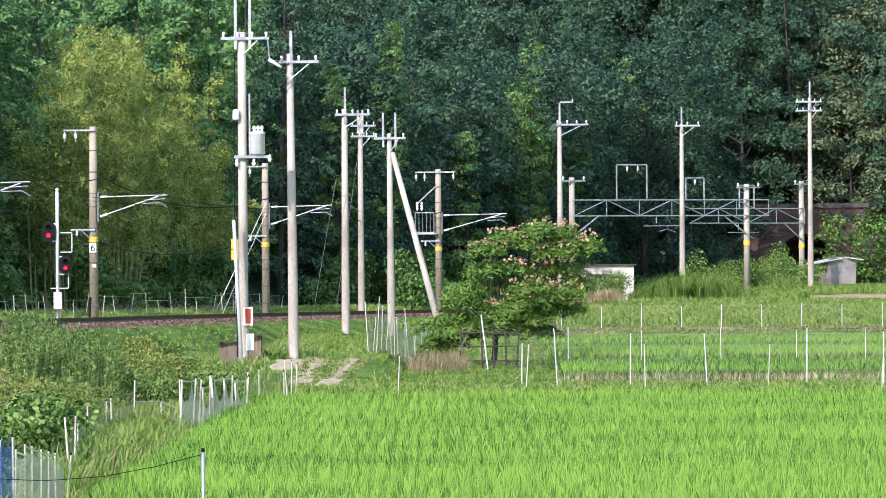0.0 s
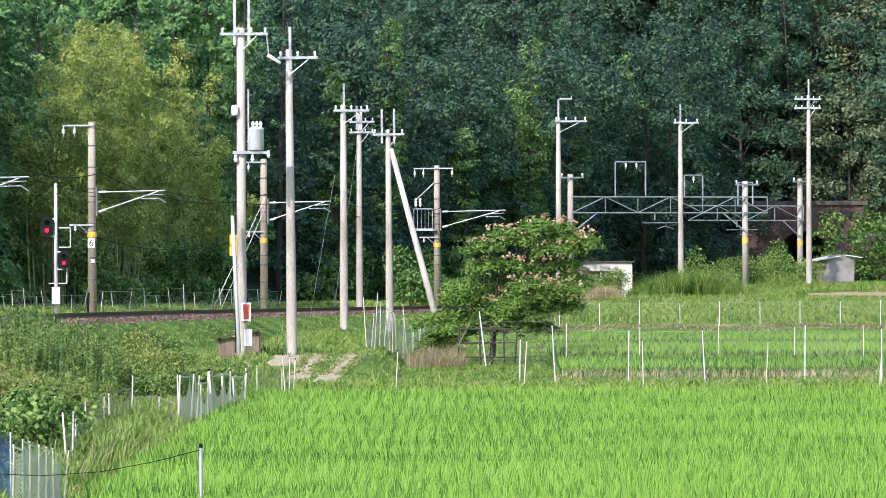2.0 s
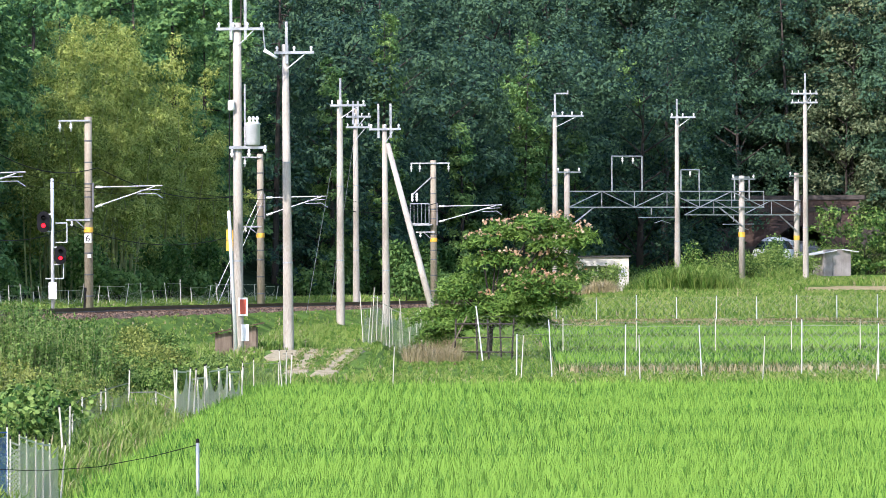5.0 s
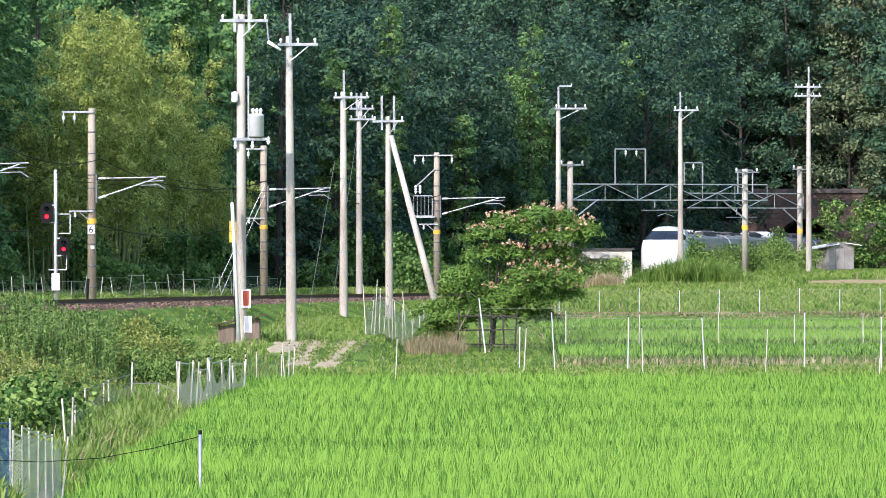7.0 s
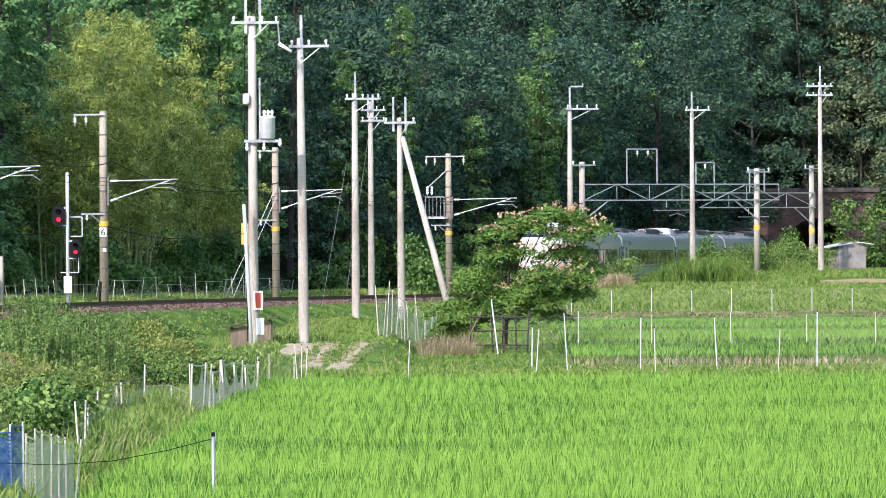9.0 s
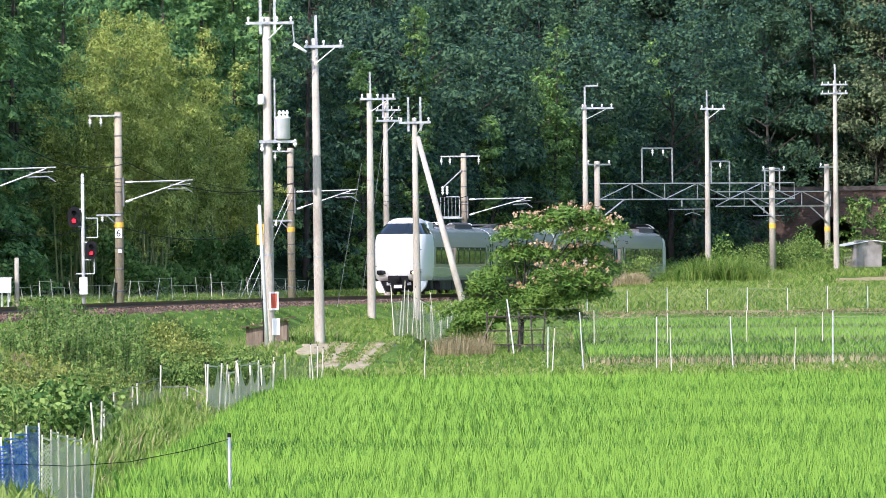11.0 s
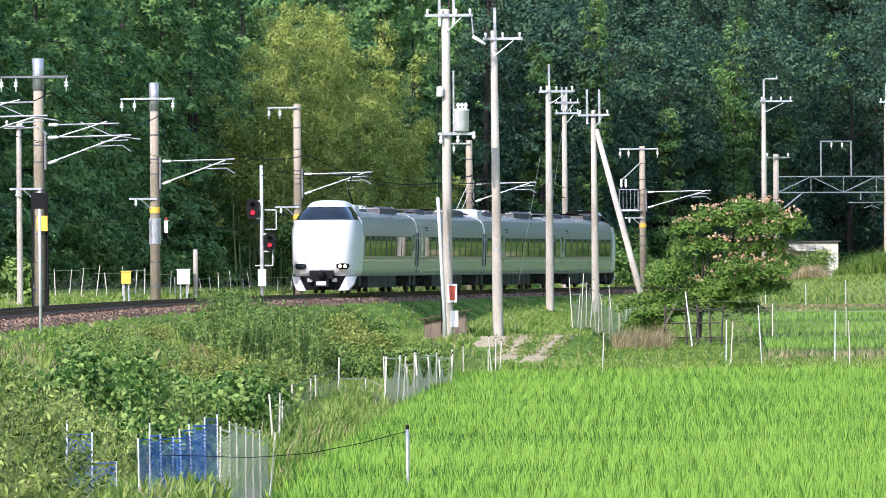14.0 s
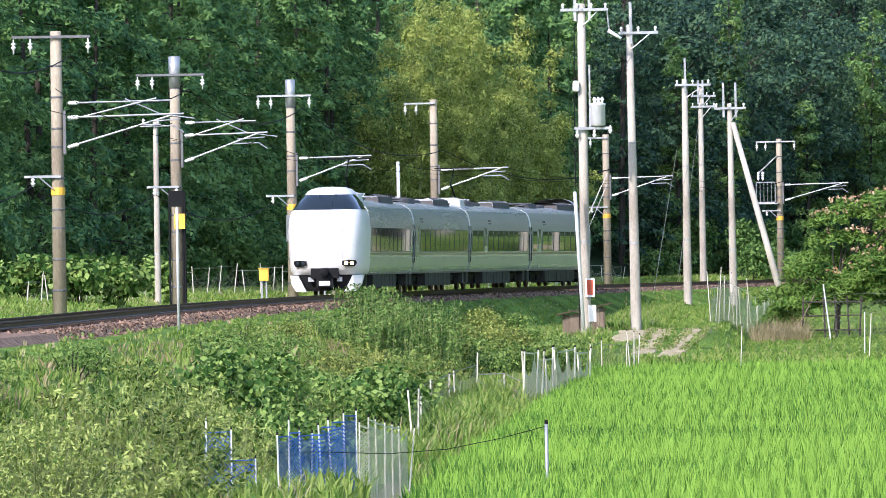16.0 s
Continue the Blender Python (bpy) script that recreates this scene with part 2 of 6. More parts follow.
def solo(name, mesh, material, label="", category="", group="", kind="", smooth=False):
    me = mesh.data(name, material, smooth) if isinstance(mesh, Mesh) else mesh
    return tagged(new(name, me), label, category, group, kind)


# ---- the line of the railway and the lie of the land ----
SLOPE = ((60, 0.05), (150, 0.01), (205, -0.02), (260, 0), (315, 0.035), (367, 0.09), (400, 0.13), (440, 0.16), (480, 0.176), (900, 0.176))
TY = np.arange(60, 880, 0.5)
TM = np.interp(TY, [a for a, _ in SLOPE], [b for _, b in SLOPE])
TX = np.concatenate([[0], np.cumsum((TM[1:] + TM[:-1]) * 0.25)])
TX += -16.43 - np.interp(315, TY, TX)
TL = np.concatenate([[0], np.cumsum(np.hypot(np.diff(TX), 0.5))])
L315 = float(np.interp(315, TY, TL))


def track_x(y):
    return float(np.interp(y, TY, TX))


def on_track(length):
    """The place on the line that far along it, and the line's heading."""
    y = float(np.interp(length, TL, TY))
    return Vector((track_x(y), y, 0.0)), float(np.interp(y, TY, TM))


def beside(y, s, z=0.0):
    """A place s metres to the right of the line."""
    m = float(np.interp(y, TY, TM))
    return Vector((track_x(y) + s / math.hypot(1, m), y - s * m / math.hypot(1, m), z))


def smooth_step(a, b, x):
    t = np.clip((x - a) / (b - a), 0, 1)
    return t * t * (3 - 2 * t)


PORTAL_Y = 606.0


def paddy_edge(y):
    return np.interp(y, [100, 150, 200, 280, 300], [-5.2, -5.7, -5.9, -6.2, -6.0])


def land(x, y):
    """Height of the ground."""
    x, y = np.asarray(x, float), np.asarray(y, float)
    right = np.interp(y, [0, 20, 60, 110, 282, 286, 300, 330, 345, 346, 372, 373, 398, 402, 413, 440, 470, 510, 560, 620, 900],
                      [-0.7, -1.2, -2.4, -2.85, -2.85, -2.45, -2.45, -2.25, -2.2, -1.95, -1.9, -1.65, -1.6, -0.88, -0.78, -0.45, -0.1, 0.35, 1.1, 1.6, 3.0])
    bank = np.interp(y, [0, 60, 110, 285, 305, 340, 420], [-0.7, -2.4, -2.6, -2.5, -2.0, -1.5, -1.0])
    left_w = 1 - smooth_step(paddy_edge(y) - 1.2, paddy_edge(y) - 0.5, x)
    left_w = left_w * (1 - smooth_step(300, 400, y))
    base = right * (1 - left_w) + bank * left_w
    lane = np.interp(y, [282, 286, 298, 317, 345, 420], [-2.85, -2.45, -2.2, -1.5, -1.45, -1.0])
    lane_w = smooth_step(-7.6, -6.8, x) * (1 - smooth_step(-2.6, -1.4, x)) * smooth_step(284, 290, y) * (1 - smooth_step(400, 440, y))
    base = base * (1 - lane_w) + lane * lane_w
    m = np.interp(y, TY, TM)
    s = (x - np.interp(y, TY, TX)) / np.hypot(1, m)
    w = smooth_step(2.2, np.interp(y, [270, 330], [7.2, 5.0]), s)
    z = -0.32 * (1 - w) + base * w
    z = np.where(s < 0, -0.3 + 0.2 * smooth_step(-2.4, -6, s), z)
    toe = np.interp(y, [0, 250, 300, 400, 450, 520, 600, 700], [-26, -22, -17, -15, -14, -11.5, -9, -6])
    z = z + np.clip(toe - s, 0, 80) * 0.42
    hill = np.clip(y - PORTAL_Y - 0.8, 0, 300) * 0.9
    z = z + np.minimum(hill, 120)
    return z + np.clip(x - 75, 0, 220) * 0.42 * smooth_step(75, 130, x)


def ground_z(x, y):
    return float(land(x, y))


def lay_ground():
    xs = np.concatenate([np.arange(-400, -60, 20), np.arange(-60, 44, 0.8), np.arange(44, 420, 20)])
    ys = np.concatenate([np.arange(-200, 100, 10), np.arange(100, 640, 1.6), np.arange(640, 1000, 20), [1500, 2500, 4000]])
    gx, gy = np.meshgrid(xs, ys)
    gz = land(gx, gy)
    w, h = len(xs), len(ys)
    # the cutting of the tunnel is left open
    faces = []
    for j in range(h - 1):
        for i in range(w - 1):
            a = j * w + i
            cx, cy = (xs[i] + xs[i + 1]) / 2, (ys[j] + ys[j + 1]) / 2
            if cy > PORTAL_Y - 1 and cy < PORTAL_Y + 6.5 and abs(cx - track_x(cy)) < 2.6:
                continue
            faces.append((a, a + 1, a + w + 1, a + w))
    me = bpy.data.meshes.new("ground")
    me.from_pydata(np.stack([gx.ravel(), gy.ravel(), gz.ravel()], 1).tolist(), [], faces)
    me.materials.append(GRASSY)
    me.materials.append(WOOD_FLOOR)
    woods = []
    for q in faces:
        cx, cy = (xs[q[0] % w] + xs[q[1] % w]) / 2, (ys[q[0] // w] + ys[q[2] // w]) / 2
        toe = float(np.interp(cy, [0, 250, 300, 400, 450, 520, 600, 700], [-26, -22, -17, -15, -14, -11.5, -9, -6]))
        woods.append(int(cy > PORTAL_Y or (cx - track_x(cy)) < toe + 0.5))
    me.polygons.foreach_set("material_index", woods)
    me.shade_smooth()
    solo("ground", me, GRASSY, "grassy valley ground rising to a wooded hill", "ground", kind="structure")


lay_ground()


# ---- the railway ----
def railway():
    ballast = Mesh()
    rows = []
    for y in np.arange(120, 640, 2.0):
        rows.append([beside(y, s, z) for s, z in ((-3.4, -0.75), (-2.2, -0.2), (2.1, -0.2), (3.2, -0.9))])
    ballast.loft(rows)
    line = thing("railway_track", beside(300, 0, -0.2), "rusty single railway track on stone ballast", "railway track", kind="structure")
    inv = line.matrix_basis.inverted()
    def local(mesh):
        mesh.v = [tuple(inv @ Vector(p)) for p in mesh.v]
        return mesh
    part("ballast_bed", local(ballast), BALLAST, line, "brown grey crushed stone ballast")
    for side in (-0.5335, 0.5335):
        rail = Mesh()
        prof = ((-0.065, -0.16), (-0.065, -0.14), (-0.012, -0.12), (-0.012, -0.045), (-0.033, -0.03), (-0.033, 0), (0.033, 0), (0.033, -0.03), (0.012, -0.045), (0.012, -0.12), (0.065, -0.14), (0.065, -0.16))
        rail.loft([[beside(y, side + a, b) for a, b in prof] for y in np.arange(120, 860, 4.0)], True)
        part("rail", local(rail), RAIL, line)
    sl = Mesh().box(-1.0, -0.11, -0.2, 1.0, 0.11, -0.145).data("sleeper", TIMBER)
    for k in range(300):
        y = 178 + k * 0.62
        m = float(np.interp(y, TY, TM))
        part("sleeper", sl, TIMBER, line, at=inv @ Matrix.Translation(beside(y, 0, 0)) @ pose(0, 0, 0, 0, 0, -math.degrees(math.atan(m))))
    rng = np.random.default_rng(3)
    n = 26000
    y = rng.uniform(170, 470, n)
    s = np.where(rng.random(n) < 0.75, rng.uniform(1.9, 3.2, n), rng.uniform(-2.2, 2.2, n))
    z = np.where(s > 2.1, -0.2 - (s - 2.1) * 0.62, -0.2)
    m = np.interp(y, TY, TM)
    c = np.stack([np.interp(y, TY, TX) + s, y - s * m, z], 1)
    r = rng.uniform(0.03, 0.075, n)[:, None]
    tet = rng.normal(size=(n, 4, 3))
    tet /= np.linalg.norm(tet, axis=2, keepdims=True)
    pts = (c[:, None] + tet * r[:, None]).reshape(-1, 3)
    fc = [(4 * i + a, 4 * i + b, 4 * i + d) for i in range(n) for a, b, d in ((0, 1, 2), (0, 2, 3), (0, 3, 1), (1, 3, 2))]
    me = bpy.data.meshes.new("stones")
    me.from_pydata(pts.tolist(), [], fc)
    me.materials.append(BALLAST)
    solo("ballast_stones", me, BALLAST, "loose brown grey ballast stones", "ballast", kind="stuff")


railway()


# ---- the train ----
PROFILE = ((0.72, 1.28), (0.86, 1.38), (1.1, 1.405), (1.6, 1.432), (2.35, 1.46), (2.75, 1.43), (3.05, 1.37), (3.22, 1.24), (3.36, 1.0), (3.46, 0.65), (3.5, 0.25))
CAR, BODY = 21.0, 20.55


def width_at(z):
    return float(np.interp(z, [a for a, _ in PROFILE], [b for _, b in PROFILE]))


def side_panel(z0, z1, y0, y1, side, proud=0.004, rows=3):
    """A panel that lies on the body's curved side."""
    zs = [z0 + (z1 - z0) * i / rows for i in range(rows + 1)]
    m = Mesh()
    inner = [[Vector((side * (width_at(z) + proud - 0.03), y, z)) for z in zs] for y in (y0, y1)]
    outer = [[Vector((side * (width_at(z) + proud), y, z)) for z in zs] for y in (y0, y1)]
    if side < 0:
        inner.reverse(), outer.reverse()
    m.loft(outer)
    m.loft([outer[0], inner[0]]), m.loft([inner[1], outer[1]])
    m.loft([[outer[0][0], outer[1][0]], [inner[0][0], inner[1][0]]])
    m.loft([[inner[0][-1], inner[1][-1]], [outer[0][-1], outer[1][-1]]])
    return m


def nose(car, sign):
    """Cab end. The nose points along -y for sign 1, along +y for sign -1."""
    half = BODY / 2
    def ring(z, w, q, reach):
        pts = []
        for i in range(-14, 15):
            a = i / 14 * math.pi / 2
            sx, cy = math.sin(a), math.cos(a)
            x = w * math.copysign(abs(sx) ** 0.5, sx)
            y = q + (reach - q) * (1 - abs(cy) ** 0.62)
            pts.append(Vector((sign * x, sign * (y - half), z)))
        return pts
    reach = 2.6
    low = [ring(z, width_at(z) * k, q, reach) for z, k, q in ((0.74, 0.99, 0.42), (0.86, 1, 0.2), (1.05, 1, 0.06), (1.4, 1, 0.0), (1.9, 1, 0.05), (2.4, 1, 0.16), (2.8, 1, 0.32), (3.0, 0.985, 0.42), (3.08, 0.97, 0.52))]
    part("nose_shell", Mesh().loft(low), WHITE, car, "glossy white cab front", True)
    glass = [ring(z, w, q, r) for z, w, q, r in ((3.08, 1.322, 0.54, 2.6), (3.2, 1.24, 0.66, 2.62), (3.35, 1.14, 0.86, 2.65), (3.5, 1.02, 1.1, 2.68), (3.63, 0.9, 1.36, 2.72))]
    part("windscreen", Mesh().loft(glass), GLASS, car, "dark wraparound windscreen", True)
    dome = [ring(z, w, q, r) for z, w, q, r in ((3.63, 0.92, 1.34, 3.3), (3.74, 0.84, 1.52, 3.4), (3.83, 0.72, 1.8, 3.5), (3.9, 0.5, 2.2, 3.6), (3.92, 0.2, 2.6, 3.7))]
    part("cab_roof", Mesh().loft(dome + [[Vector((0, sign * (3.75 - half), 3.9))] * 29]), WHITE, car, "white domed cab roof", True)
    for x in (-0.72, 0.72):
        fair = Mesh().spun([(0.01, 0), (0.16, 0.06), (0.2, 0.5), (0.18, 1.2), (0.02, 1.3)], (sign * x, sign * (2.6 - half), 3.5), 8, (0, sign, 0.0))
        part("roof_fairing", fair, WHITE, car, smooth=True)
    for x in (-0.30, 0.42):
        part("windscreen_pillar", Mesh().tube((sign * x, sign * (0.56 - half), 3.08), (sign * x * 0.8, sign * (1.36 - half), 3.64), 0.022, 0.022, 6), DARK, car)
    # lamps
    def face_y(x):
        u = min(1.0, abs(x) / 1.445) ** 2
        return 2.6 * (1 - math.sqrt(max(0.0, 1 - u * u)) ** 0.62)
    for x in (-0.88, 0.88):
        bez = Mesh()
        top = [(x * (1 + k), 1.15 + dz) for k, dz in ((-0.27, 0.09), (0.0, 0.12), (0.26, 0.10), (0.30, 0.0), (0.2, -0.12), (-0.1, -0.12), (-0.28, -0.06))]
        n = len(top)
        bez.add([(sign * a, sign * (face_y(a) - 0.012 - half), z) for a, z in top] + [(sign * a, sign * (face_y(a) + 0.08 - half), z) for a, z in top], [tuple(range(n)), tuple(reversed(range(n)))] + [(i, n + i, n + (i + 1) % n, (i + 1) % n) for i in range(n)])
        lamp = part("lamp_housing", bez, DARK, car, "black headlamp bezel")
        for k in (-0.1, 0.1):
            c = Vector((sign * (x + k), sign * (face_y(x + k) + 0.01 - half), 1.15))
            lit = sign == 1 and x > 0
            part("headlight", Mesh().spun([(0.01, 0), (0.07, 0.01), (0.07, 0.03), (0.04, 0.045)], c, 10, (sign * x * 0.2, -sign, 0)), HEADLIGHT if lit else GLASS, lamp, "lit warm headlight" if lit else "unlit headlight")
    for x in (-0.66, 0.66):
        seam = [Vector((sign * x, sign * (face_y(x) + float(np.interp(z, [0.86, 1.4, 2.4, 3.05], [0.2, 0.0, 0.16, 0.5])) - 0.004 - half), z)) for z in (0.92, 1.1, 1.4, 1.9, 2.4, 2.8, 3.02)]
        part("panel_seam", Mesh().line(seam, 0.016, 5), SEAM, car, "grey seam of the front door")
    # coupler bay and skirts
    part("coupler_cover", Mesh().box(-0.5, sign * (0.03 - half), 0.62, 0.5, sign * (0.6 - half), 0.98), DARK, car)
    part("coupler", Mesh().spun([(0.05, 0), (0.16, 0.05), (0.17, 0.25), (0.11, 0.3), (0.1, 0.9)], (0, sign * (-0.28 - half), 0.83), 8, (0, sign, 0)), DARK, car)
    part("front_plate", Mesh().box(-0.2, sign * (-0.02 - half), 0.36, 0.2, sign * (0.02 - half), 0.52), WHITE, car, "small white plate")
    part("coupler_carrier", Mesh().box(-0.3, sign * (0.02 - half), 0.3, 0.3, sign * (0.5 - half), 0.62), DARK, car)
    part("valance", Mesh().loft([ring(z, 1.32 * k, q, 2.4) for z, k, q in ((0.17, 0.9, 0.6), (0.4, 0.95, 0.5), (0.76, 0.97, 0.46))]), DARK, car, "black front valance", True)
    for x in (-1, 1):
        sk = Mesh()
        outline = ((1.33, 0.73), (0.98, 0.72), (0.68, 0.13), (1.08, 0.15), (1.26, 0.4))
        front = [Vector((sign * x * a, sign * (0.22 + 0.85 * face_y(a) - half), z)) for a, z in outline]
        back = [p + Vector((0, sign * 0.4, 0)) for p in front]
        n = len(front)
        sk.add(front + back, [tuple(range(n)), tuple(reversed(range(n, 2 * n)))] + [(i, n + i, n + (i + 1) % n, (i + 1) % n) for i in range(n)])
        part("skirt", sk, WHITE, car, "white snow skirt")
    for xa, xb in ((-0.62, -0.4), (0.42, 0.6)):
        part("jumper_box", Mesh().box(xa, sign * (0.3 - half), 0.5, xb, sign * (0.52 - half), 0.66), GALV, car)


def bogie(car, y):
    b = part("bogie", Mesh().box(-1.0, y - 1.5, 0.42, -0.86, y + 1.5, 0.66).box(0.86, y - 1.5, 0.42, 1.0, y + 1.5, 0.66).box(-1.0, y - 0.2, 0.45, 1.0, y + 0.2, 0.62), DARK, car)
    for dy in (-1.05, 1.05):
        part("wheelset", Mesh().spun([(0.43, -0.6), (0.43, -0.48), (0.08, -0.47), (0.08, 0.47), (0.43, 0.48), (0.43, 0.6)], (0, y + dy, 0.44), 18, (1, 0, 0)), RAIL, b)
        for x0 in (-1.06, 0.98):
            part("axle_box", Mesh().box(x0, y + dy - 0.16, 0.3, x0 + 0.08, y + dy + 0.16, 0.6), DARK, b)
    for x0 in (-0.9, 0.9):
        part("air_spring", Mesh().spun([(0.26, 0.64), (0.3, 0.7), (0.26, 0.8)], (x0, y, 0), 12), DARK, b)


def train_car(front, rear, pantograph, layout):
    car = thing("train_car", (0, 0, 0), "grey stainless limited-express train car with dark windows" + (" and white cab" if front or rear else ""), "train car", "cars of the train")
    y0, y1 = -BODY / 2 + (2.55 if front else 0), BODY / 2 - (2.55 if rear else 0)
    shell = Mesh()
    ys = (y0, y0 + 0.25, y1 - 0.25, y1)
    shape = [(w, z) for z, w in PROFILE]
    shape = [(-w, z) for w, z in shape] + [(w, z) for w, z in reversed(shape)]
    shell.loft([[Vector((w, y, z)) for w, z in shape] for y in ys])
    k = len(shape)
    shell.add([Vector((w, y0, z)) for w, z in shape], [tuple(range(k))])
    shell.add([Vector((w, y1, z)) for w, z in shape], [tuple(reversed(range(k)))])
    shell.add([(-1.28, y0, 0.72), (1.28, y0, 0.72), (1.28, y1, 0.72), (-1.28, y1, 0.72)], [(3, 2, 1, 0)])
    part("body_shell", shell, STEEL_BODY, car, "brushed stainless body", True)
    for side in (-1, 1):
        part("lower_band", side_panel(0.8, 1.36, y0 + 0.02, y1 - 0.02, side, 0.003), LOWER, car, "dull grey-green lower panel", True)
        part("waist_stripe", side_panel(1.44, 1.51, y0 + 0.02, y1 - 0.02, side, 0.005, 1), STRIPE, car, "dull brown waist stripe")
        doors = layout
        edges = [y0 + 0.5] + [v for d in doors for v in (d - 0.75, d + 0.75)] + [y1 - 0.5]
        for a, b in zip(edges[::2], edges[1::2]):
            if b - a < 1.2:
                continue
            part("window_band", side_panel(1.56, 2.42, a, b, side, 0.004), BAND, car, "black window band", True)
            count = max(1, round((b - a) / 1.75))
            step = (b - a) / count
            for i in range(count):
                part("window_pane", side_panel(1.58, 2.40, a + i * step + 0.13, a + (i + 1) * step - 0.13, side, 0.009), SIDE_GLASS, car, "tinted window pane", True)
        for d in doors:
            door = part("car_door", side_panel(0.86, 2.86, d - 0.42, d + 0.42, side, 0.002, 5), STEEL_BODY, car, "plug door", True)
            part("door_edge", side_panel(0.86, 2.9, d + 0.42, d + 0.5, side, 0.004, 5), DARK, door)
            part("door_edge", side_panel(0.86, 2.9, d - 0.5, d - 0.42, side, 0.004, 5), DARK, door)
            part("door_window", side_panel(1.8, 2.5, d - 0.2, d + 0.2, side, 0.006), SIDE_GLASS, door)
        part("side_display", side_panel(2.68, 2.86, doors[0] + 1.1, doors[0] + 1.5, side, 0.004, 1), DARK, car)
        part("side_display", side_panel(2.68, 2.86, doors[0] + 1.62, doors[0] + 1.95, side, 0.004, 1), DARK, car)
        part("rain_gutter", side_panel(3.16, 3.2, y0, y1, side, 0.02, 1), STEEL_BODY, car)
    # gangway at the joined ends
    for has, y, d in ((not front, y0, -1), (not rear, y1, 1)):
        if has:
            part("gangway", Mesh().box(-0.62, min(y, y + d * 0.26), 0.85, 0.62, max(y, y + d * 0.26), 3.05), DARK, car, "black gangway bellows")
            part("end_fairing", side_panel(2.6, 3.34, y + (0.0 if d > 0 else -0.16), y + (0.16 if d > 0 else 0.0), 1, 0.01, 5), WHITE, car, "white fairing")
            # added dark strip that widens the dark line at the gap between cars
            part("end_seal", side_panel(0.82, 2.6, y - (0.3 if d > 0 else -0.02), y + (-0.02 if d > 0 else 0.3), 1, 0.006, 5), DARK, car, "black strip at the car end", True)
    # roof
    unit = Mesh().loft([[Vector((x * k, y, z)) for x, z in ((-0.95, 3.36), (-0.9, 3.62), (-0.6, 3.72), (0.6, 3.72), (0.9, 3.62), (0.95, 3.36))] for y, k in ((2.4, 0.9), (2.7, 1), (7.3, 1), (7.6, 0.9))])
    unit.add([Vector((x, 2.4, z)) for x, z in ((-0.85, 3.36), (-0.8, 3.6), (0.8, 3.6), (0.85, 3.36))], [(0, 1, 2, 3)])
    part("air_conditioner", unit, ROOF, car, "grey rooftop air conditioner")
    for ya, yb, wd, ht in ((-6.0, -3.2, 0.75, 0.26), (-1.8, 0.4, 0.6, 0.2)):
        box = Mesh().loft([[Vector((x * k, y, 3.42 + z * k)) for x, z in ((-wd, 0), (-wd * 0.9, ht * 0.8), (-wd * 0.6, ht), (wd * 0.6, ht), (wd * 0.9, ht * 0.8), (wd, 0))] for y, k in ((ya, 0.75), (ya + 0.25, 1), (yb - 0.25, 1), (yb, 0.75))])
        part("roof_box", box, ROOF, car, "grey roof box")
    for gx in (-0.6, 0.0, 0.6):
        part("line_insulator", Mesh().spun([(0.05, 3.42), (0.1, 3.48), (0.05, 3.53), (0.1, 3.59), (0.05, 3.66)], (gx, 8.9, 0), 8), PORCELAIN, car, "", True)
    part("line_bar", Mesh().tube((-0.6, 8.9, 3.68), (0.6, 8.9, 3.68), 0.025, None, 6), GALV, car)
    if pantograph:
        sy = -6.4 if front else -9.4
        hood = Mesh().loft([[Vector((x * k, y, 3.36 + z * k)) for x, z in ((-0.95, 0), (-0.9, 0.32), (-0.55, 0.42), (0.55, 0.42), (0.9, 0.32), (0.95, 0))] for y, k in ((sy, 0.55), (sy + 0.4, 0.95), (sy + 1.4, 1), (sy + 1.8, 0.95))])
        part("roof_shroud", hood, WHITE, car, "white pantograph shroud")
        py = -4.6 if not front else -1.0
        pan = part("pantograph", Mesh().tube((-0.55, py, 3.7), (0.55, py, 3.7), 0.03).tube((-0.55, py + 1.2, 3.7), (0.55, py + 1.2, 3.7), 0.03).tube((-0.45, py, 3.7), (-0.45, py + 1.2, 3.7), 0.03).tube((0.45, py, 3.7), (0.45, py + 1.2, 3.7), 0.03), GALV, car, "folded single-arm pantograph")
        part("pan_arm", Mesh().tube((0, py + 1.2, 3.75), (0, py - 0.5, 4.35), 0.035).tube((0, py - 0.5, 4.35), (0, py + 0.7, 5.0), 0.025), DARK, pan)
        part("pan_head", Mesh().box(-0.8, py + 0.62, 5.0, 0.8, py + 0.72, 5.05).box(-0.8, py + 0.86, 5.0, 0.8, py + 0.96, 5.05), DARK, pan)
        for x in (-0.45, 0.45):
            for yy in (py, py + 1.2):
                part("roof_insulator", Mesh().spun([(0.05, 3.44), (0.1, 3.48), (0.05, 3.53), (0.1, 3.58), (0.05, 3.63), (0.06, 3.7)], (x, yy, 0), 8), PORCELAIN, pan)
    # under the floor
    bogie(car, -6.9), bogie(car, 6.9)
    rnd = random.Random(7 + len(layout))
    y = -4.9
    while y < 4.6:
        ln = rnd.uniform(0.9, 2.2)
        part("equipment_box", Mesh().box(-1.25, y, 0.24, 1.25, min(y + ln, 4.9), 0.74), UNDER, car, "dark grey underfloor box")
        y += ln + 0.18
    for ey in (-BODY / 2 + (3.2 if front else 0.5), BODY / 2 - (3.2 if rear else 0.5)):
        part("step_box", Mesh().box(-1.2, ey - 0.35, 0.3, 1.2, ey + 0.35, 0.74), UNDER, car)
    if front:
        nose(car, 1)
    if rear:
        nose(car, -1)
    return car


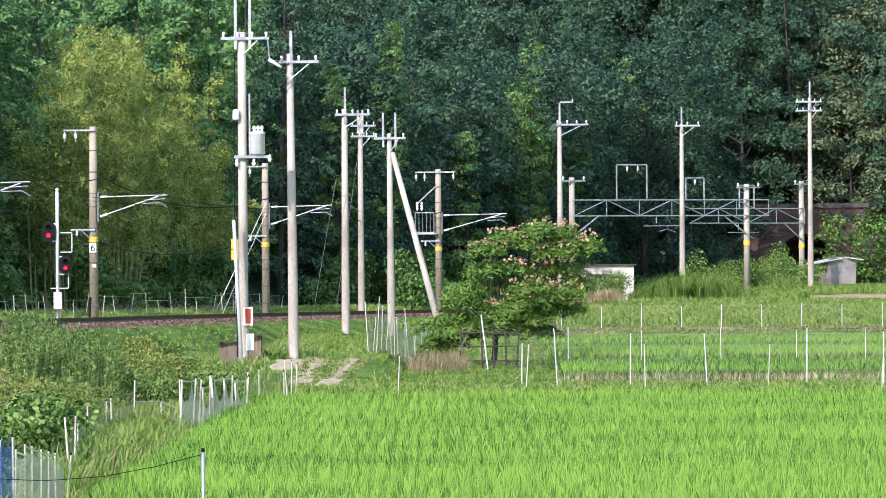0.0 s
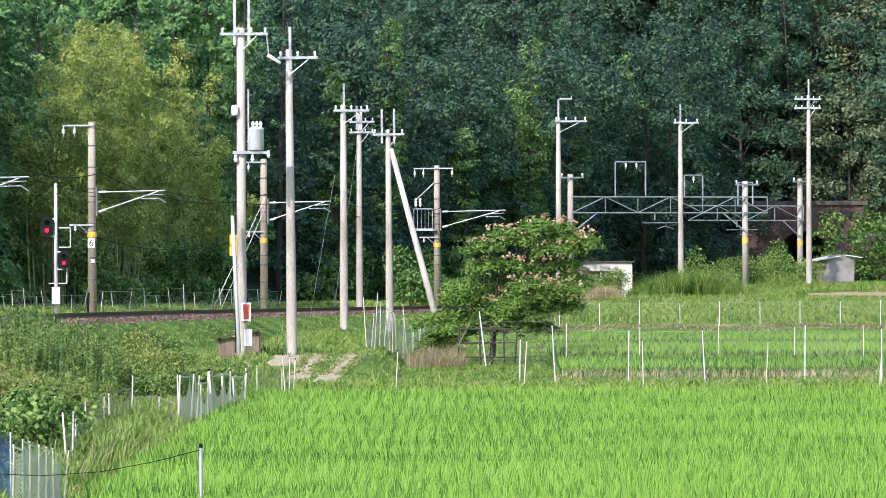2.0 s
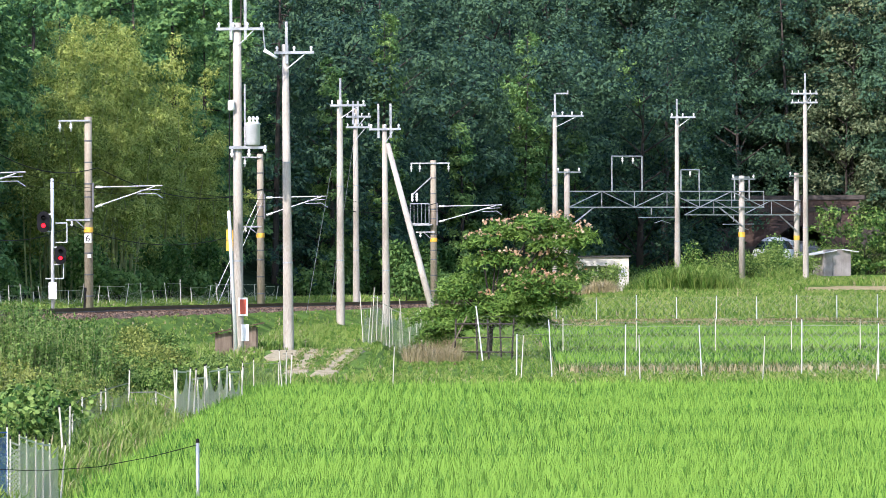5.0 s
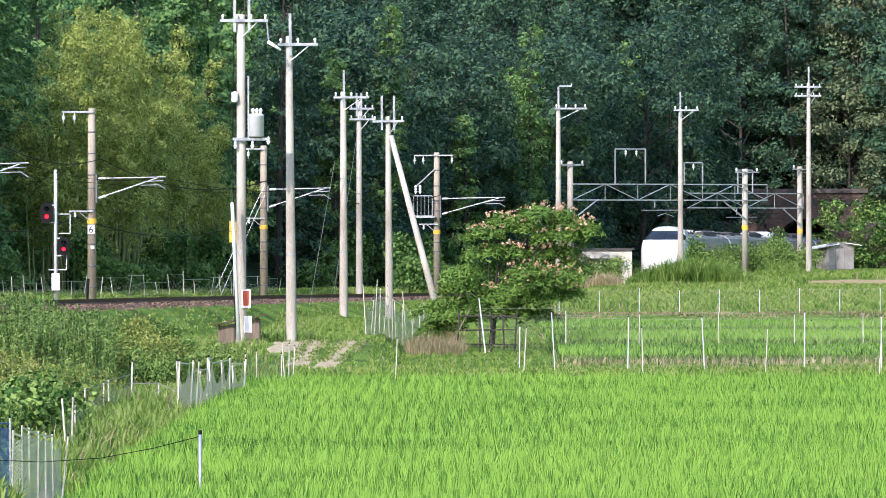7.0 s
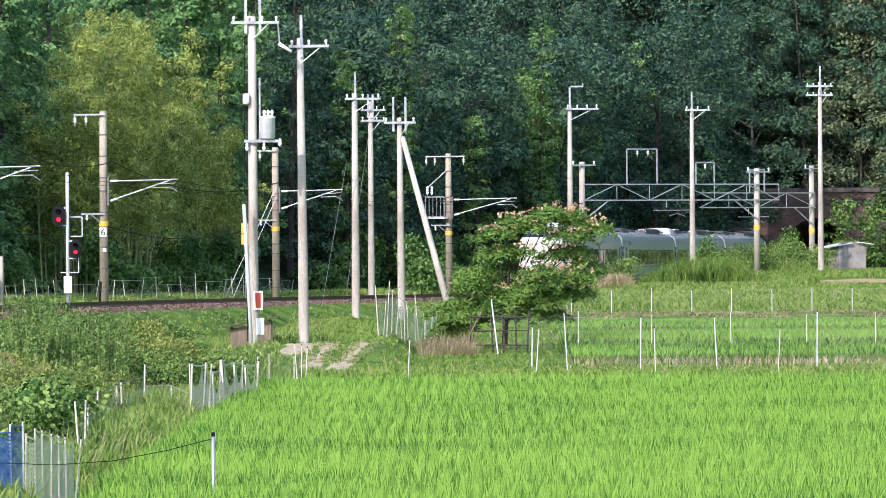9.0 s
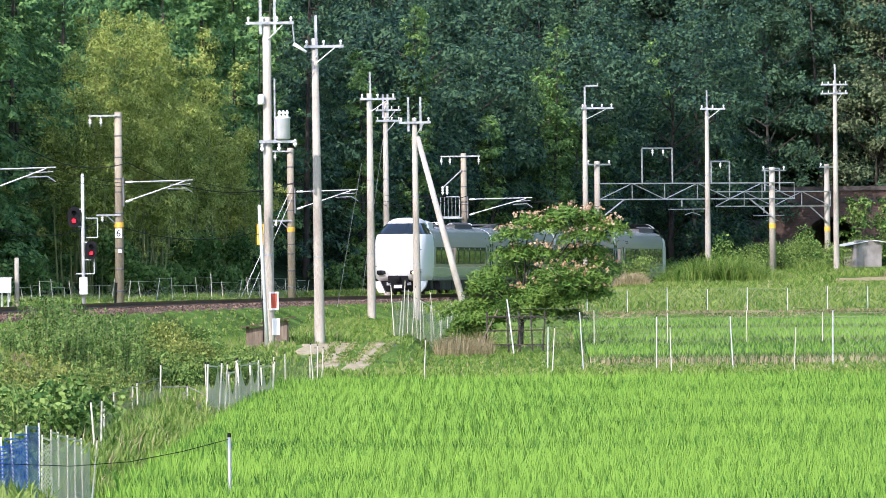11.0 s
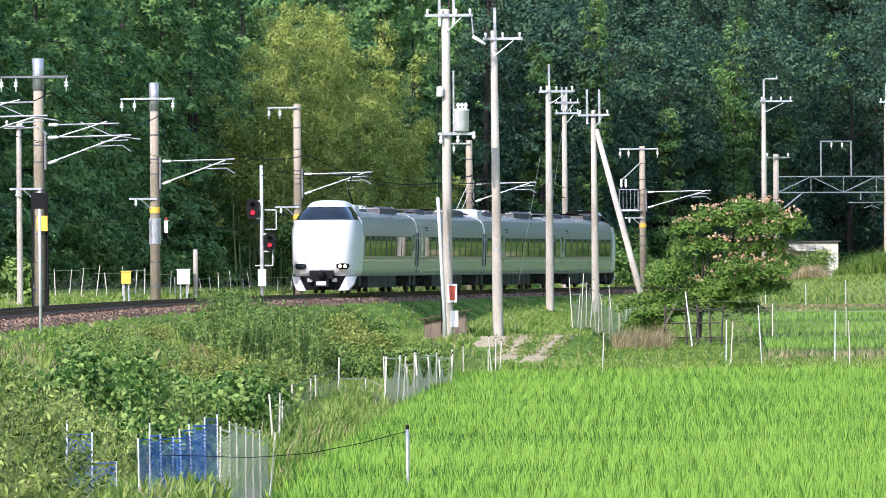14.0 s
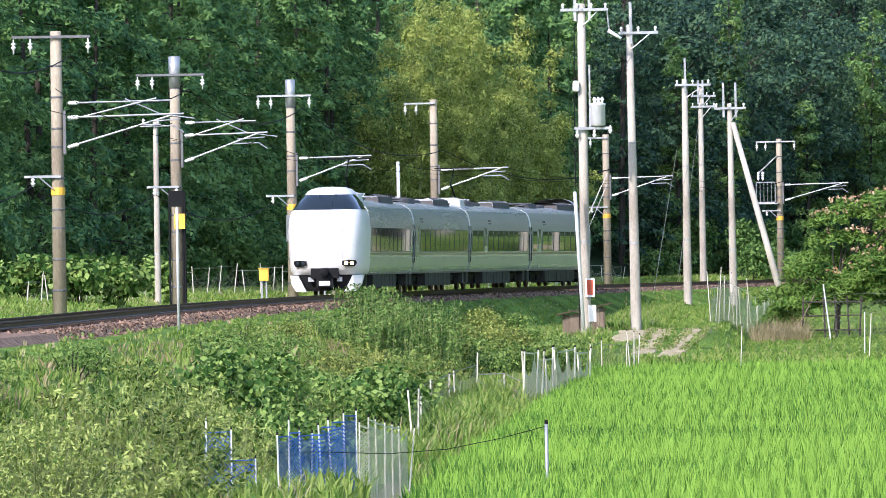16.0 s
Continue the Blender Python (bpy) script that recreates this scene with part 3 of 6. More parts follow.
HEADLIGHT = glowing("warm_headlight", (1.0, 0.86, 0.42), 2.2)
SEAM = plain("seam_grey", (0.38, 0.39, 0.39), 0.6)
LOWER = mixed("grey_green_steel", (0.37, 0.41, 0.39), (0.44, 0.48, 0.455), 0.6, 0.28, 0.35, 0.02, 14)
STRIPE = plain("brown_stripe", (0.25, 0.19, 0.12), 0.4)
BAND = plain("black_band", (0.02, 0.022, 0.02), 0.75)
SIDE_GLASS = plain("window_glass", (0.05, 0.06, 0.045), 0.03)
ROOF = plain("roof_grey", (0.075, 0.072, 0.068), 0.75)
UNDER = mixed("underfloor_grey", (0.012, 0.012, 0.012), (0.04, 0.04, 0.038), 1.5, 0.7, 0, 0.1, 20)

CARS = [train_car(True, False, True, (9.3,)), train_car(False, False, False, (-9.0,)), train_car(False, False, True, (-5.2,)), train_car(False, True, False, (-7.6,))]
SPEED = 25.55
AHEAD = ((0, 2.6), (7.5, 2.6), (8, 2.4), (9.5, 1.0), (10.5, 0.5), (11, 0.9), (12, 1.9), (13, 2.4), (14, 2.8), (15, 2.8), (16, 1.6))     # metres gained on an even run


def motions():
    """The train runs down the line, each car along its own chord of the curve."""
    times = [0.5 * i for i in range(33)]
    for k, car in enumerate(CARS):
        rows = []
        for t in times:
            at = L315 + SPEED * (16.0 - t) - float(np.interp(t, [a for a, _ in AHEAD], [b for _, b in AHEAD])) + CAR * k
            a, _ = on_track(at + BODY / 2 - 6.9)
            b, _ = on_track(at + BODY / 2 + 6.9)
            mid = (a + b) / 2
            rows.append((t, pose(mid.x, mid.y, 0.0, 0, 0, -math.degrees(math.atan2(b.x - a.x, b.y - a.y)))))
        walk(car, rows)


# ---- poles beside the line ----
def insulator(x, y, z, up=1, k=1.0):
    return Mesh().spun([(0.02 * k, 0), (0.06 * k, up * 0.03), (0.035 * k, up * 0.08), (0.075 * k, up * 0.11), (0.05 * k, up * 0.19 * k), (0.015, up * 0.22 * k)], (x, y, z), 8)


def utility_pole(x, y, top, arm=0.0, arm_z=0.0, arm_shift=0.0, rods=(), rod_top=0.0, pins=3, hook=False, label="", lean=0.0, r0=0.19, r1=0.11, arm2=False):
    """Round concrete pole with a crossarm, pin insulators and rods on its top. top, arm_z and rod_top are heights over the rails."""
    z = ground_z(x, y) - 0.25
    height, az = top - z, arm_z - z
    p = thing("utility_pole", (x, y, z), label or "grey concrete utility pole with a steel crossarm", "utility pole", "utility poles")
    p.matrix_basis = pose(x, y, z, 0, lean, 0)
    part("shaft", Mesh().spun([(r0, 0), (r0 * 0.995, 0.4), ((r0 + r1) / 2, height / 2), (r1, height - 0.02), (r1 * 0.8, height)], n=16), CONCRETE, p, smooth=True)
    if arm:
        for zz in ([az, az - 0.55] if arm2 else [az]):
            a = part("crossarm", Mesh().box(arm_shift - arm / 2, -r1 - 0.1, zz - 0.05, arm_shift + arm / 2, -r1 - 0.01, zz + 0.05), GALV, p, "galvanised steel crossarm")
            for i in range(pins):
                px = arm_shift - arm / 2 + 0.1 + (arm - 0.2) * i / max(1, pins - 1)
                part("pin_insulator", insulator(px, -r1 - 0.05, zz + 0.05, 1, 0.65 if arm2 else 0.85), PORCELAIN, a, "white porcelain insulator", True)
            part("arm_brace", Mesh().tube((0.05, -r1 - 0.03, zz - 0.6), (arm_shift + arm * 0.28, -r1 - 0.05, zz - 0.05), 0.02), GALV, a)
    for rx in rods:
        part("top_rod", Mesh().box(rx - 0.05, -0.05 - r1, min(az, height) - 0.4, rx + 0.05, 0.03 - r1, rod_top - z), GALV, p, "square steel rod")
    if hook:
        h = rod_top - z
        part("top_bracket", Mesh().box(-0.04, -0.04, height - 0.05, 0.06, 0.04, h).box(-0.04, -0.04, h - 0.08, 0.74, 0.04, h).box(0.68, -0.03, h, 0.74, 0.03, h + 0.12), GALV, p)
    for i in range(int((height - 2.6) / 0.45)):
        s = 1 if i % 2 else -1
        zz = 2.2 + 0.45 * i
        part("step_bolt", STEP_BOLT, RUSTY, p, at=pose(s * (r0 + (r1 - r0) * zz / height), 0, zz))
    for zz in (height * 0.3, height * 0.62):
        part("steel_band", Mesh().spun([(r0 + (r1 - r0) * zz / height + 0.008, zz), (r0 + (r1 - r0) * zz / height + 0.008, zz + 0.06)], n=12), GALV, p)
    return p


STEP_BOLT = Mesh().tube((-0.07, 0, 0), (0.07, 0, 0), 0.011, None, 5).data("step_bolt", RUSTY)

pole_a = utility_pole(-7.26, 318, 10.45, 1.75, 10.22, 0.12, (-0.22, 0.30), 11.62, 4, label="tall concrete pole with twin top rods and transformer", r0=0.19, r1=0.15)
utility_pole(-5.47, 320, 9.71, 1.45, 9.4, 0.33, (0.05,), 10.54, 3, lean=-0.4, r0=0.2, r1=0.12)
utility_pole(-4.51, 405, 9.45, 1.65, 9.18, 0.38, (0.03,), 10.44, 3, r0=0.2, r1=0.13)
utility_pole(-4.25, 455, 10.0, 1.3, 9.6, 0.15, (-0.12, 0.12), 10.42, 4, arm2=True, r0=0.18, r1=0.12)
utility_pole(-2.36, 400, 8.2, 1.45, 7.98, 0.02, (-0.28, 0.28), 9.15, 3, lean=-0.3)
utility_pole(6.32, 470, 10.06, 1.75, 9.87, 0.67, (), 11.12, 4, hook=True)
utility_pole(14.25, 520, 10.8, 1.5, 10.7, 0.35, (0.0,), 11.8, 3)
utility_pole(22.72, 540, 12.75, 1.65, 12.5, -0.05, (0.0,), 13.75, 5, arm2=True)

# transformer on the tall pole
tz = ground_z(-7.26, 318) - 0.25
can = part("transformer", Mesh().spun([(0.2, 5.98 - tz), (0.27, 6.02 - tz), (0.27, 6.72 - tz), (0.29, 6.74 - tz), (0.28, 6.8 - tz), (0.1, 6.84 - tz)], (0.56, -0.28, 0), 16), PAINT_GREY, pole_a, "pale grey pole transformer", True)
for dx in (-0.12, 0.02, 0.16):
    part("bushing", insulator(0.56 + dx, -0.28, 6.82 - tz), PORCELAIN, can, "", True)
part("platform_arm", Mesh().box(-0.3, -0.32, 5.86 - tz, 1.05, -0.22, 5.96 - tz), GALV, pole_a)
part("platform_arm", Mesh().box(-0.3, 0.22, 5.86 - tz, 1.05, 0.32, 5.96 - tz), GALV, pole_a)
part("hanger_post", Mesh().box(0.24, -0.2, 5.9 - tz, 0.3, -0.12, 8.2 - tz), GALV, pole_a)
for dx, zz in ((-0.2, 5.6), (0.42, 5.6), (1.0, 5.75)):
    part("hanging_insulator", Mesh().spun([(0.015, 0), (0.06, -0.06), (0.03, -0.12), (0.08, -0.18), (0.03, -0.3)], (dx, -0.27, zz + 0.25 - tz), 8), PORCELAIN, pole_a, "", True)
part("switch_box", Mesh().spun([(0.08, 7.25 - tz), (0.13, 7.3 - tz), (0.12, 7.6 - tz), (0.05, 7.64 - tz)], (-0.22, -0.25, 0), 10), PORCELAIN, pole_a, "", True)
part("cutout_hanger", Mesh().line([(0.95, -0.2, 10.17 - tz), (0.98, -0.2, 9.8 - tz), (1.02, -0.2, 9.42 - tz)], 0.03, 6), GALV, pole_a)
part("arm_cutout", Mesh().tube((0.98, -0.2, 9.45 - tz), (1.45, -0.2, 9.15 - tz), 0.07, 0.05, 8), PORCELAIN, pole_a, "white cable cutout", True)
part("riser_cable", Mesh().line([(-0.25, -0.22, 9.6 - tz), (-0.28, -0.24, 7.6 - tz), (-0.3, -0.24, 5.0 - tz), (-0.22, -0.24, 0.6)], 0.02, 5), DARK, pole_a)
part("white_plate", Mesh().box(0.1, -0.26, 0.85, 0.38, -0.22, 1.45), WHITE, pole_a, "white warning plate")
sign = part("red_plate", Mesh().box(0.0, -0.27, 1.75, 0.34, -0.23, 2.42), WHITE, pole_a, "white framed red plate")
part("red_field", Mesh().add([(0.07, -0.275, 1.82), (0.27, -0.275, 1.82), (0.30, -0.275, 2.36), (0.05, -0.275, 2.36)], [(0, 1, 2, 3)]), RED, sign, "red wedge")

brace = thing("brace_pole", (0.13, 396.5, ground_z(0.13, 396.5) - 0.2), "slanting concrete brace pole leaning on a utility pole", "brace pole")
part("shaft", Mesh().tube((0, 0, 0), (-2.4, 3.2, 7.3 - (ground_z(0.13, 396.5) - 0.2)), 0.17, 0.12, 14), CONCRETE, brace, smooth=True)

pipe = thing("signal_pipe", (-7.45, 317.2, ground_z(-7.45, 317.2) - 0.1), "slim grey steel pipe post leaning beside the tall pole", "pipe post")
pipe.matrix_basis = pose(-7.31, 317.2, ground_z(-7.45, 317.2) - 0.1, 0, -2.7, 0)
part("post", Mesh().spun([(0.07, 0), (0.065, 5.5), (0.04, 5.55)], n=12), PAINT_GREY, pipe, "", True)


# ---- overhead-line masts ----
def mast(y, s, height, arm_side=True, feeder_arm=True, reach=None, cap=False, twin=False, right=0.1):
    c = beside(y, s)
    z = ground_z(c.x, c.y) - 0.2
    m = float(np.interp(y, TY, TM))
    p = thing("catenary_mast", (c.x, c.y, z), "round concrete overhead-line mast with steel cantilever", "catenary mast", "catenary masts", rz=-math.degrees(math.atan(m)))
    base = -z
    r0, r1 = 0.2, 0.16
    h = height + base
    part("shaft", Mesh().spun([(r0, 0), (r1, h - 0.02), (r1 * 0.9, h)], n=16), MAST_CONCRETE, p, smooth=True)
    if cap:
        part("steel_sleeve", Mesh().spun([(r1 + 0.03, h - 1.0), (r1 + 0.03, h + 0.02), (r1, h + 0.03)], n=16), GALV, p, "bare steel top sleeve", True)
    FA = 0.62 if cap else 0.2
    if feeder_arm:
        a = part("feeder_arm", Mesh().box(-1.25, -0.25, h - FA, right, -0.17, h - FA + 0.07), ARM_STEEL if twin else GALV, p, "galvanised steel feeder arm")
        for x in (-1.2, -0.72) + ((right - 0.06,) if right > 0.3 else ()):
            part("hanging_insulator", Mesh().spun([(0.015, 0), (0.02, -0.12), (0.09, -0.15), (0.03, -0.2), (0.09, -0.26), (0.03, -0.31), (0.02, -0.45)], (x, -0.21, h - FA), 8), PORCELAIN, a, "white hanging insulator", True)
    low = base + 3.7
    a = part("cable_arm", Mesh().box(-0.95, -0.25, low, 0.1, -0.19, low + 0.07).tube((-0.1, -0.2, low - 0.35), (-0.5, -0.22, low), 0.02), GALV, p)
    part("hanging_insulator", Mesh().spun([(0.015, 0), (0.06, -0.05), (0.03, -0.12), (0.07, -0.16), (0.02, -0.25)], (-0.7, -0.22, low), 8), PORCELAIN, a)
    if arm_side:
        rch = (reach or -s) + 0.15
        top = base + (5.42 if twin else 5.15)
        cl = part("cantilever", Mesh().tube((r0 + 0.1, -0.1, top), (rch + 0.1, -0.1, top + 0.06), 0.027), GALV, p, "galvanised tubular cantilever")
        part("strut", Mesh().tube((r0 + 0.1, -0.1, top - 0.85), (rch - 0.25, -0.1, top + 0.02), 0.027), GALV, cl)
        part("steady_arm", Mesh().line([(rch - 1.0, -0.1, top - 0.3), (rch - 0.2, -0.1, top - 0.28), (rch + 0.1, -0.1, top - 0.48)], 0.02, 6).line([(rch - 0.9, -0.12, top - 0.15), (rch, -0.1, top - 0.1)], 0.02, 6), GALV, cl)
        for zz in (top, top - 0.85):
            k = 0.16 if zz == top else 0.16
            d = Vector((rch, 0, 0.06 if zz == top else 0.9 * (rch / max(rch - 0.25, 0.1)))).normalized()
            part("rod_insulator", Mesh().spun([(0.03, 0), (0.07, 0.04), (0.035, 0.07), (0.07, 0.11), (0.035, 0.14), (0.07, 0.18), (0.035, 0.21), (0.07, 0.25), (0.03, 0.32)], (r0 + 0.12, -0.1, zz), 8, d), PORCELAIN, cl, "white rod insulator", True)
        if twin:
            t2 = top + 0.42
            c2 = part("cantilever", Mesh().tube((r0 + 0.1, 0.14, t2), (rch - 0.3, 0.14, t2 + 0.03), 0.025), GALV, p, "galvanised tubular cantilever")
            part("strut", Mesh().tube((r0 + 0.1, 0.14, t2 - 0.5), (rch - 0.7, 0.14, t2 + 0.1), 0.025), GALV, c2)
            part("stay", Mesh().line([(rch - 1.6, 0.14, t2 + 0.1), (rch - 0.6, 0.14, t2 - 0.35), (rch + 0.4, 0.1, t2 - 0.5)], 0.018, 5), GALV, c2)
            part("rod_insulator", Mesh().spun([(0.03, 0), (0.07, 0.04), (0.035, 0.07), (0.07, 0.11), (0.035, 0.14), (0.07, 0.18), (0.03, 0.32)], (r0 + 0.12, 0.14, t2), 8, (1, 0, 0)), PORCELAIN, c2, "white rod insulator", True)
        part("bracket_plate", Mesh().box(r0 - 0.02, -0.16, top - 1.05, r0 + 0.06, -0.04, top + 0.2), ARM_STEEL, p)
    for k in range(9):
        zb = 0.9 + k * (h - 1.4) / 9 + 0.12 * (k % 3)
        rb = r0 + (r1 - r0) * zb / h + 0.006
        part("steel_band", Mesh().spun([(rb, zb), (rb + 0.008, zb + 0.01), (rb + 0.008, zb + 0.05), (rb, zb + 0.06)], n=12), ARM_STEEL, p)
    part("marker_band", Mesh().spun([(r0 + 0.004, base + 3.2), (r0 + 0.004, base + 3.42)], n=14), YELLOW, p, "yellow band")
    return p


MASTS = [mast(250, -3.4, 7.9, twin=True, right=1.0), mast(287, -2.8, 8.0, cap=True, twin=True, right=1.0), mast(330, -2.8, 8.1, cap=True, right=0.8), mast(378, -3.0, 8.2), mast(428, -3.1, 7.3), mast(482, -3.6, 7.7, right=0.95)]


# ---- plants ----
def leaf_quads(rng, c, size, aspect=0.55, normal=None, spread=1.0, droop=0.0, three=False):
    """Lozenge leaves at the centres c, turned at random about a way that they lean to."""
    n = len(c)
    d = rng.normal(size=(n, 3)) * spread
    if normal is not None:
        d = d + normal
    d /= np.linalg.norm(d, axis=1, keepdims=True) + 1e-9
    a = rng.normal(size=(n, 3))
    a[:, 2] -= droop
    a -= d * (a * d).sum(1, keepdims=True)
    a /= np.linalg.norm(a, axis=1, keepdims=True) + 1e-9
    b = np.cross(d, a)
    s = (size * rng.uniform(0.6, 1.35, n))[:, None]
    a, b = a * s * 0.5, b * s * 0.5 * aspect
    if three:
        return np.stack([c - a + b * 0.8, c - a * 0.8 - b, c + a], 1)
    return np.stack([c - a, c + b - 0.15 * a, c + a, c - b - 0.15 * a], 1)


def plant(name, stem, leaves, leaf_mat, label, category, group="", stem_name="trunk", leaf_name="crown", stem_mat=None):
    t = thing(name, (0, 0, -300), label, category, group)
    for piece in (stem if isinstance(stem, list) else [stem]):
        ob = part(stem_name, piece, stem_mat or BARK, t, smooth=True)
        if stem_name == "stalk_growth":
            tagged(ob, "slim green stalks", "", "", "stuff")
    part(leaf_name, (quads if leaves.shape[1] == 4 else slivers)(leaf_name, leaves, leaf_mat), leaf_mat, t)
    return t


def tuft_leaves(rng, centres, radii, per, size, aspect, lean, flat=0.6, spread=0.4, droop=0.6):
    """Leaves gathered in tufts: each tuft a small dome, its leaves facing outwards and up."""
    n = len(centres)
    c = np.repeat(centres, per, 0)
    d = rng.normal(size=(n * per, 3))
    d /= np.linalg.norm(d, axis=1, keepdims=True)
    r = np.repeat(radii, per)[:, None]
    p = c + d * r * (rng.random((n * per, 1)) ** 0.45) * np.array([1, 1, flat])
    p[:, 2] -= 0.35 * (np.linalg.norm((p - c)[:, :2], axis=1) ** 2) / r[:, 0]
    return leaf_quads(rng, p, size, aspect, d * 0.75 + np.repeat(lean, per, 0), spread, droop, True)


def conifer(seed, height, leaves=13000, reach=2.6):
    rng = np.random.default_rng(seed)
    trunk = Mesh().spun([(0.2, -1.0), (0.17, 0.5), (0.09, height * 0.5), (0.02, height * 0.98)], n=8)
    cs, rs, ls = [], [], []
    n_b = int(height * 6)
    for i in range(n_b):
        z = height * (0.04 + 0.96 * (i + rng.random()) / n_b)
        a = rng.uniform(0, 2 * math.pi)
        f = 1 - z / height
        ln = (0.3 + reach * f ** 0.45) * rng.uniform(0.6, 1.2)
        out = np.array([math.cos(a), math.sin(a), 0])
        across = np.array([-math.sin(a), math.cos(a), 0])
        if i % 3 == 0:
            trunk.tube((0, 0, z), Vector(out * ln * 0.8) + Vector((0, 0, z - 0.1 * ln)), 0.035, 0.012, 4, False)
        for u in np.linspace(0.55 if ln > 1 else 0.8, 1.0, 2 + int(ln * 1.3)):
            c = out * (u * ln) + across * rng.normal() * 0.22 * ln * u + np.array([0, 0, z + 0.3 * ln * u - 0.6 * ln * u * u])
            cs.append(c), rs.append(rng.uniform(0.3, 0.6)), ls.append(out * 0.55 + np.array([0, 0, 0.75]))
    per = max(8, leaves // len(cs))
    return trunk, tuft_leaves(rng, np.array(cs), np.array(rs), per, 0.25, 0.6, np.array(ls))


def broadleaf(seed, height, width, leaves=11000, size=0.25, base=0.06, lobes=26):
    rng = np.random.default_rng(seed)
    trunk = Mesh().spun([(0.24 * height / 14, -1.0), (0.15 * height / 14, height * 0.25), (0.06 * height / 14, height * 0.6), (0.02, height * 0.8)], n=8)
    cs, rs, ls = [], [], []
    for i in range(lobes):
        a, h = rng.uniform(0, 2 * math.pi), base + (0.95 - base) * (i + 0.5) / lobes
        r = width / 2 * math.sqrt(max(0.05, 1 - ((h - 0.5) / 0.52) ** 2)) * rng.uniform(0.5, 1.0)
        c0 = np.array([r * math.cos(a), r * math.sin(a), h * height])
        trunk.tube((0, 0, max(0.1, h * height - r * 0.7)), tuple(c0), 0.05 * height / 14 + 0.01, 0.012, 5, False)
        for j in range(11):
            d = rng.normal(size=3)
            d[2] = abs(d[2]) * 0.8 - 0.25
            d /= np.linalg.norm(d)
            cs.append(c0 + d * np.array([0.18 * width, 0.18 * width, 0.085 * height]) * rng.uniform(0.7, 1.15))
            rs.append(rng.uniform(0.08, 0.13) * width), ls.append(d * 0.6 + np.array([0, 0, 0.6]))
    per = max(6, leaves // len(cs))
    return trunk, tuft_leaves(rng, np.array(cs), np.array(rs), per, size, 0.7, np.array(ls), 0.65, 0.5, 0.3)


def bamboo(seed, height=13.0, culms=8, leaves=10500):
    """Culms whose tops arch over, with whorls of hanging leafy twigs that form a plume."""
    rng = np.random.default_rng(seed)
    stems = []
    cs, rs, ls = [], [], []
    for i in range(culms):
        a, b = rng.uniform(0, 2 * math.pi), rng.uniform(0, 2 * math.pi)
        p = np.array([math.cos(a), math.sin(a), 0]) * rng.uniform(0.2, 1.4)
        h = height * rng.uniform(0.5, 1.08)
        arch = rng.uniform(0.8, 2.6)
        way = np.array([math.cos(b), math.sin(b), 0])
        spine = [p + way * arch * (u ** 3) + np.array([0, 0, h * (u - 0.10 * u ** 4)]) for u in np.linspace(0, 1, 9)]
        stems.append(Mesh().loft([[Vector(q) + Vector((math.cos(k * math.pi / 3), math.sin(k * math.pi / 3), 0)) * (0.055 * (1 - j / 9)) for k in range(6)] for j, q in enumerate(spine)], True))
        tiers = int(h * 0.8)
        for j in range(tiers):
            u = 0.46 + 0.54 * (j + rng.random()) / tiers
            c = p + way * arch * u ** 3 + np.array([0, 0, h * (u - 0.10 * u ** 4)])
            for k in range(5):
                ang = j * 2.4 + (k % 2) * 2.6 + rng.normal() * 0.3
                out = np.array([math.cos(ang), math.sin(ang), 0])
                ln = (0.2 + 1.25 * min(0.75, 1.12 - u)) * rng.uniform(0.5, 1.15)
                cs.append(c + out * ln + np.array([0, 0, 0.15 - 0.5 * ln])), rs.append(rng.uniform(0.3, 0.6))
                ls.append(out * 0.5 + np.array([0, 0, 0.8]))
    per = max(6, leaves // len(cs))
    return stems, tuft_leaves(rng, np.array(cs), np.array(rs), per, 0.21, 0.36, np.array(ls), 0.8, 0.45, 1.3)


def bush(seed, w, h, leaves=900, size=0.16, aspect=0.6, lobes=9):
    rng = np.random.default_rng(seed)
    stems = Mesh()
    cs, ns = [], []
    for i in range(lobes):
        a = rng.uniform(0, 2 * math.pi)
        r = w / 2 * rng.uniform(0, 0.75)
        c0 = np.array([r * math.cos(a), r * math.sin(a), h * rng.uniform(0.3, 0.85) * (1 - 0.5 * (2 * r / w) ** 2)])
        stems.tube((0.1 * r * math.cos(a), 0.1 * r * math.sin(a), -0.1), tuple(c0), 0.02, 0.008, 4, False)
        k = leaves // lobes
        d = rng.normal(size=(k, 3))
        d /= np.linalg.norm(d, axis=1, keepdims=True)
        c = c0 + d * (rng.random(k) ** 0.4)[:, None] * np.array([0.23 * w, 0.23 * w, 0.25 * h])
        c[:, 2] = np.abs(c[:, 2])
        cs.append(c), ns.append(d * 0.8 + np.array([0, -0.1, 0.5]))
    return stems, leaf_quads(rng, np.concatenate(cs), size, aspect, np.concatenate(ns), 0.85)


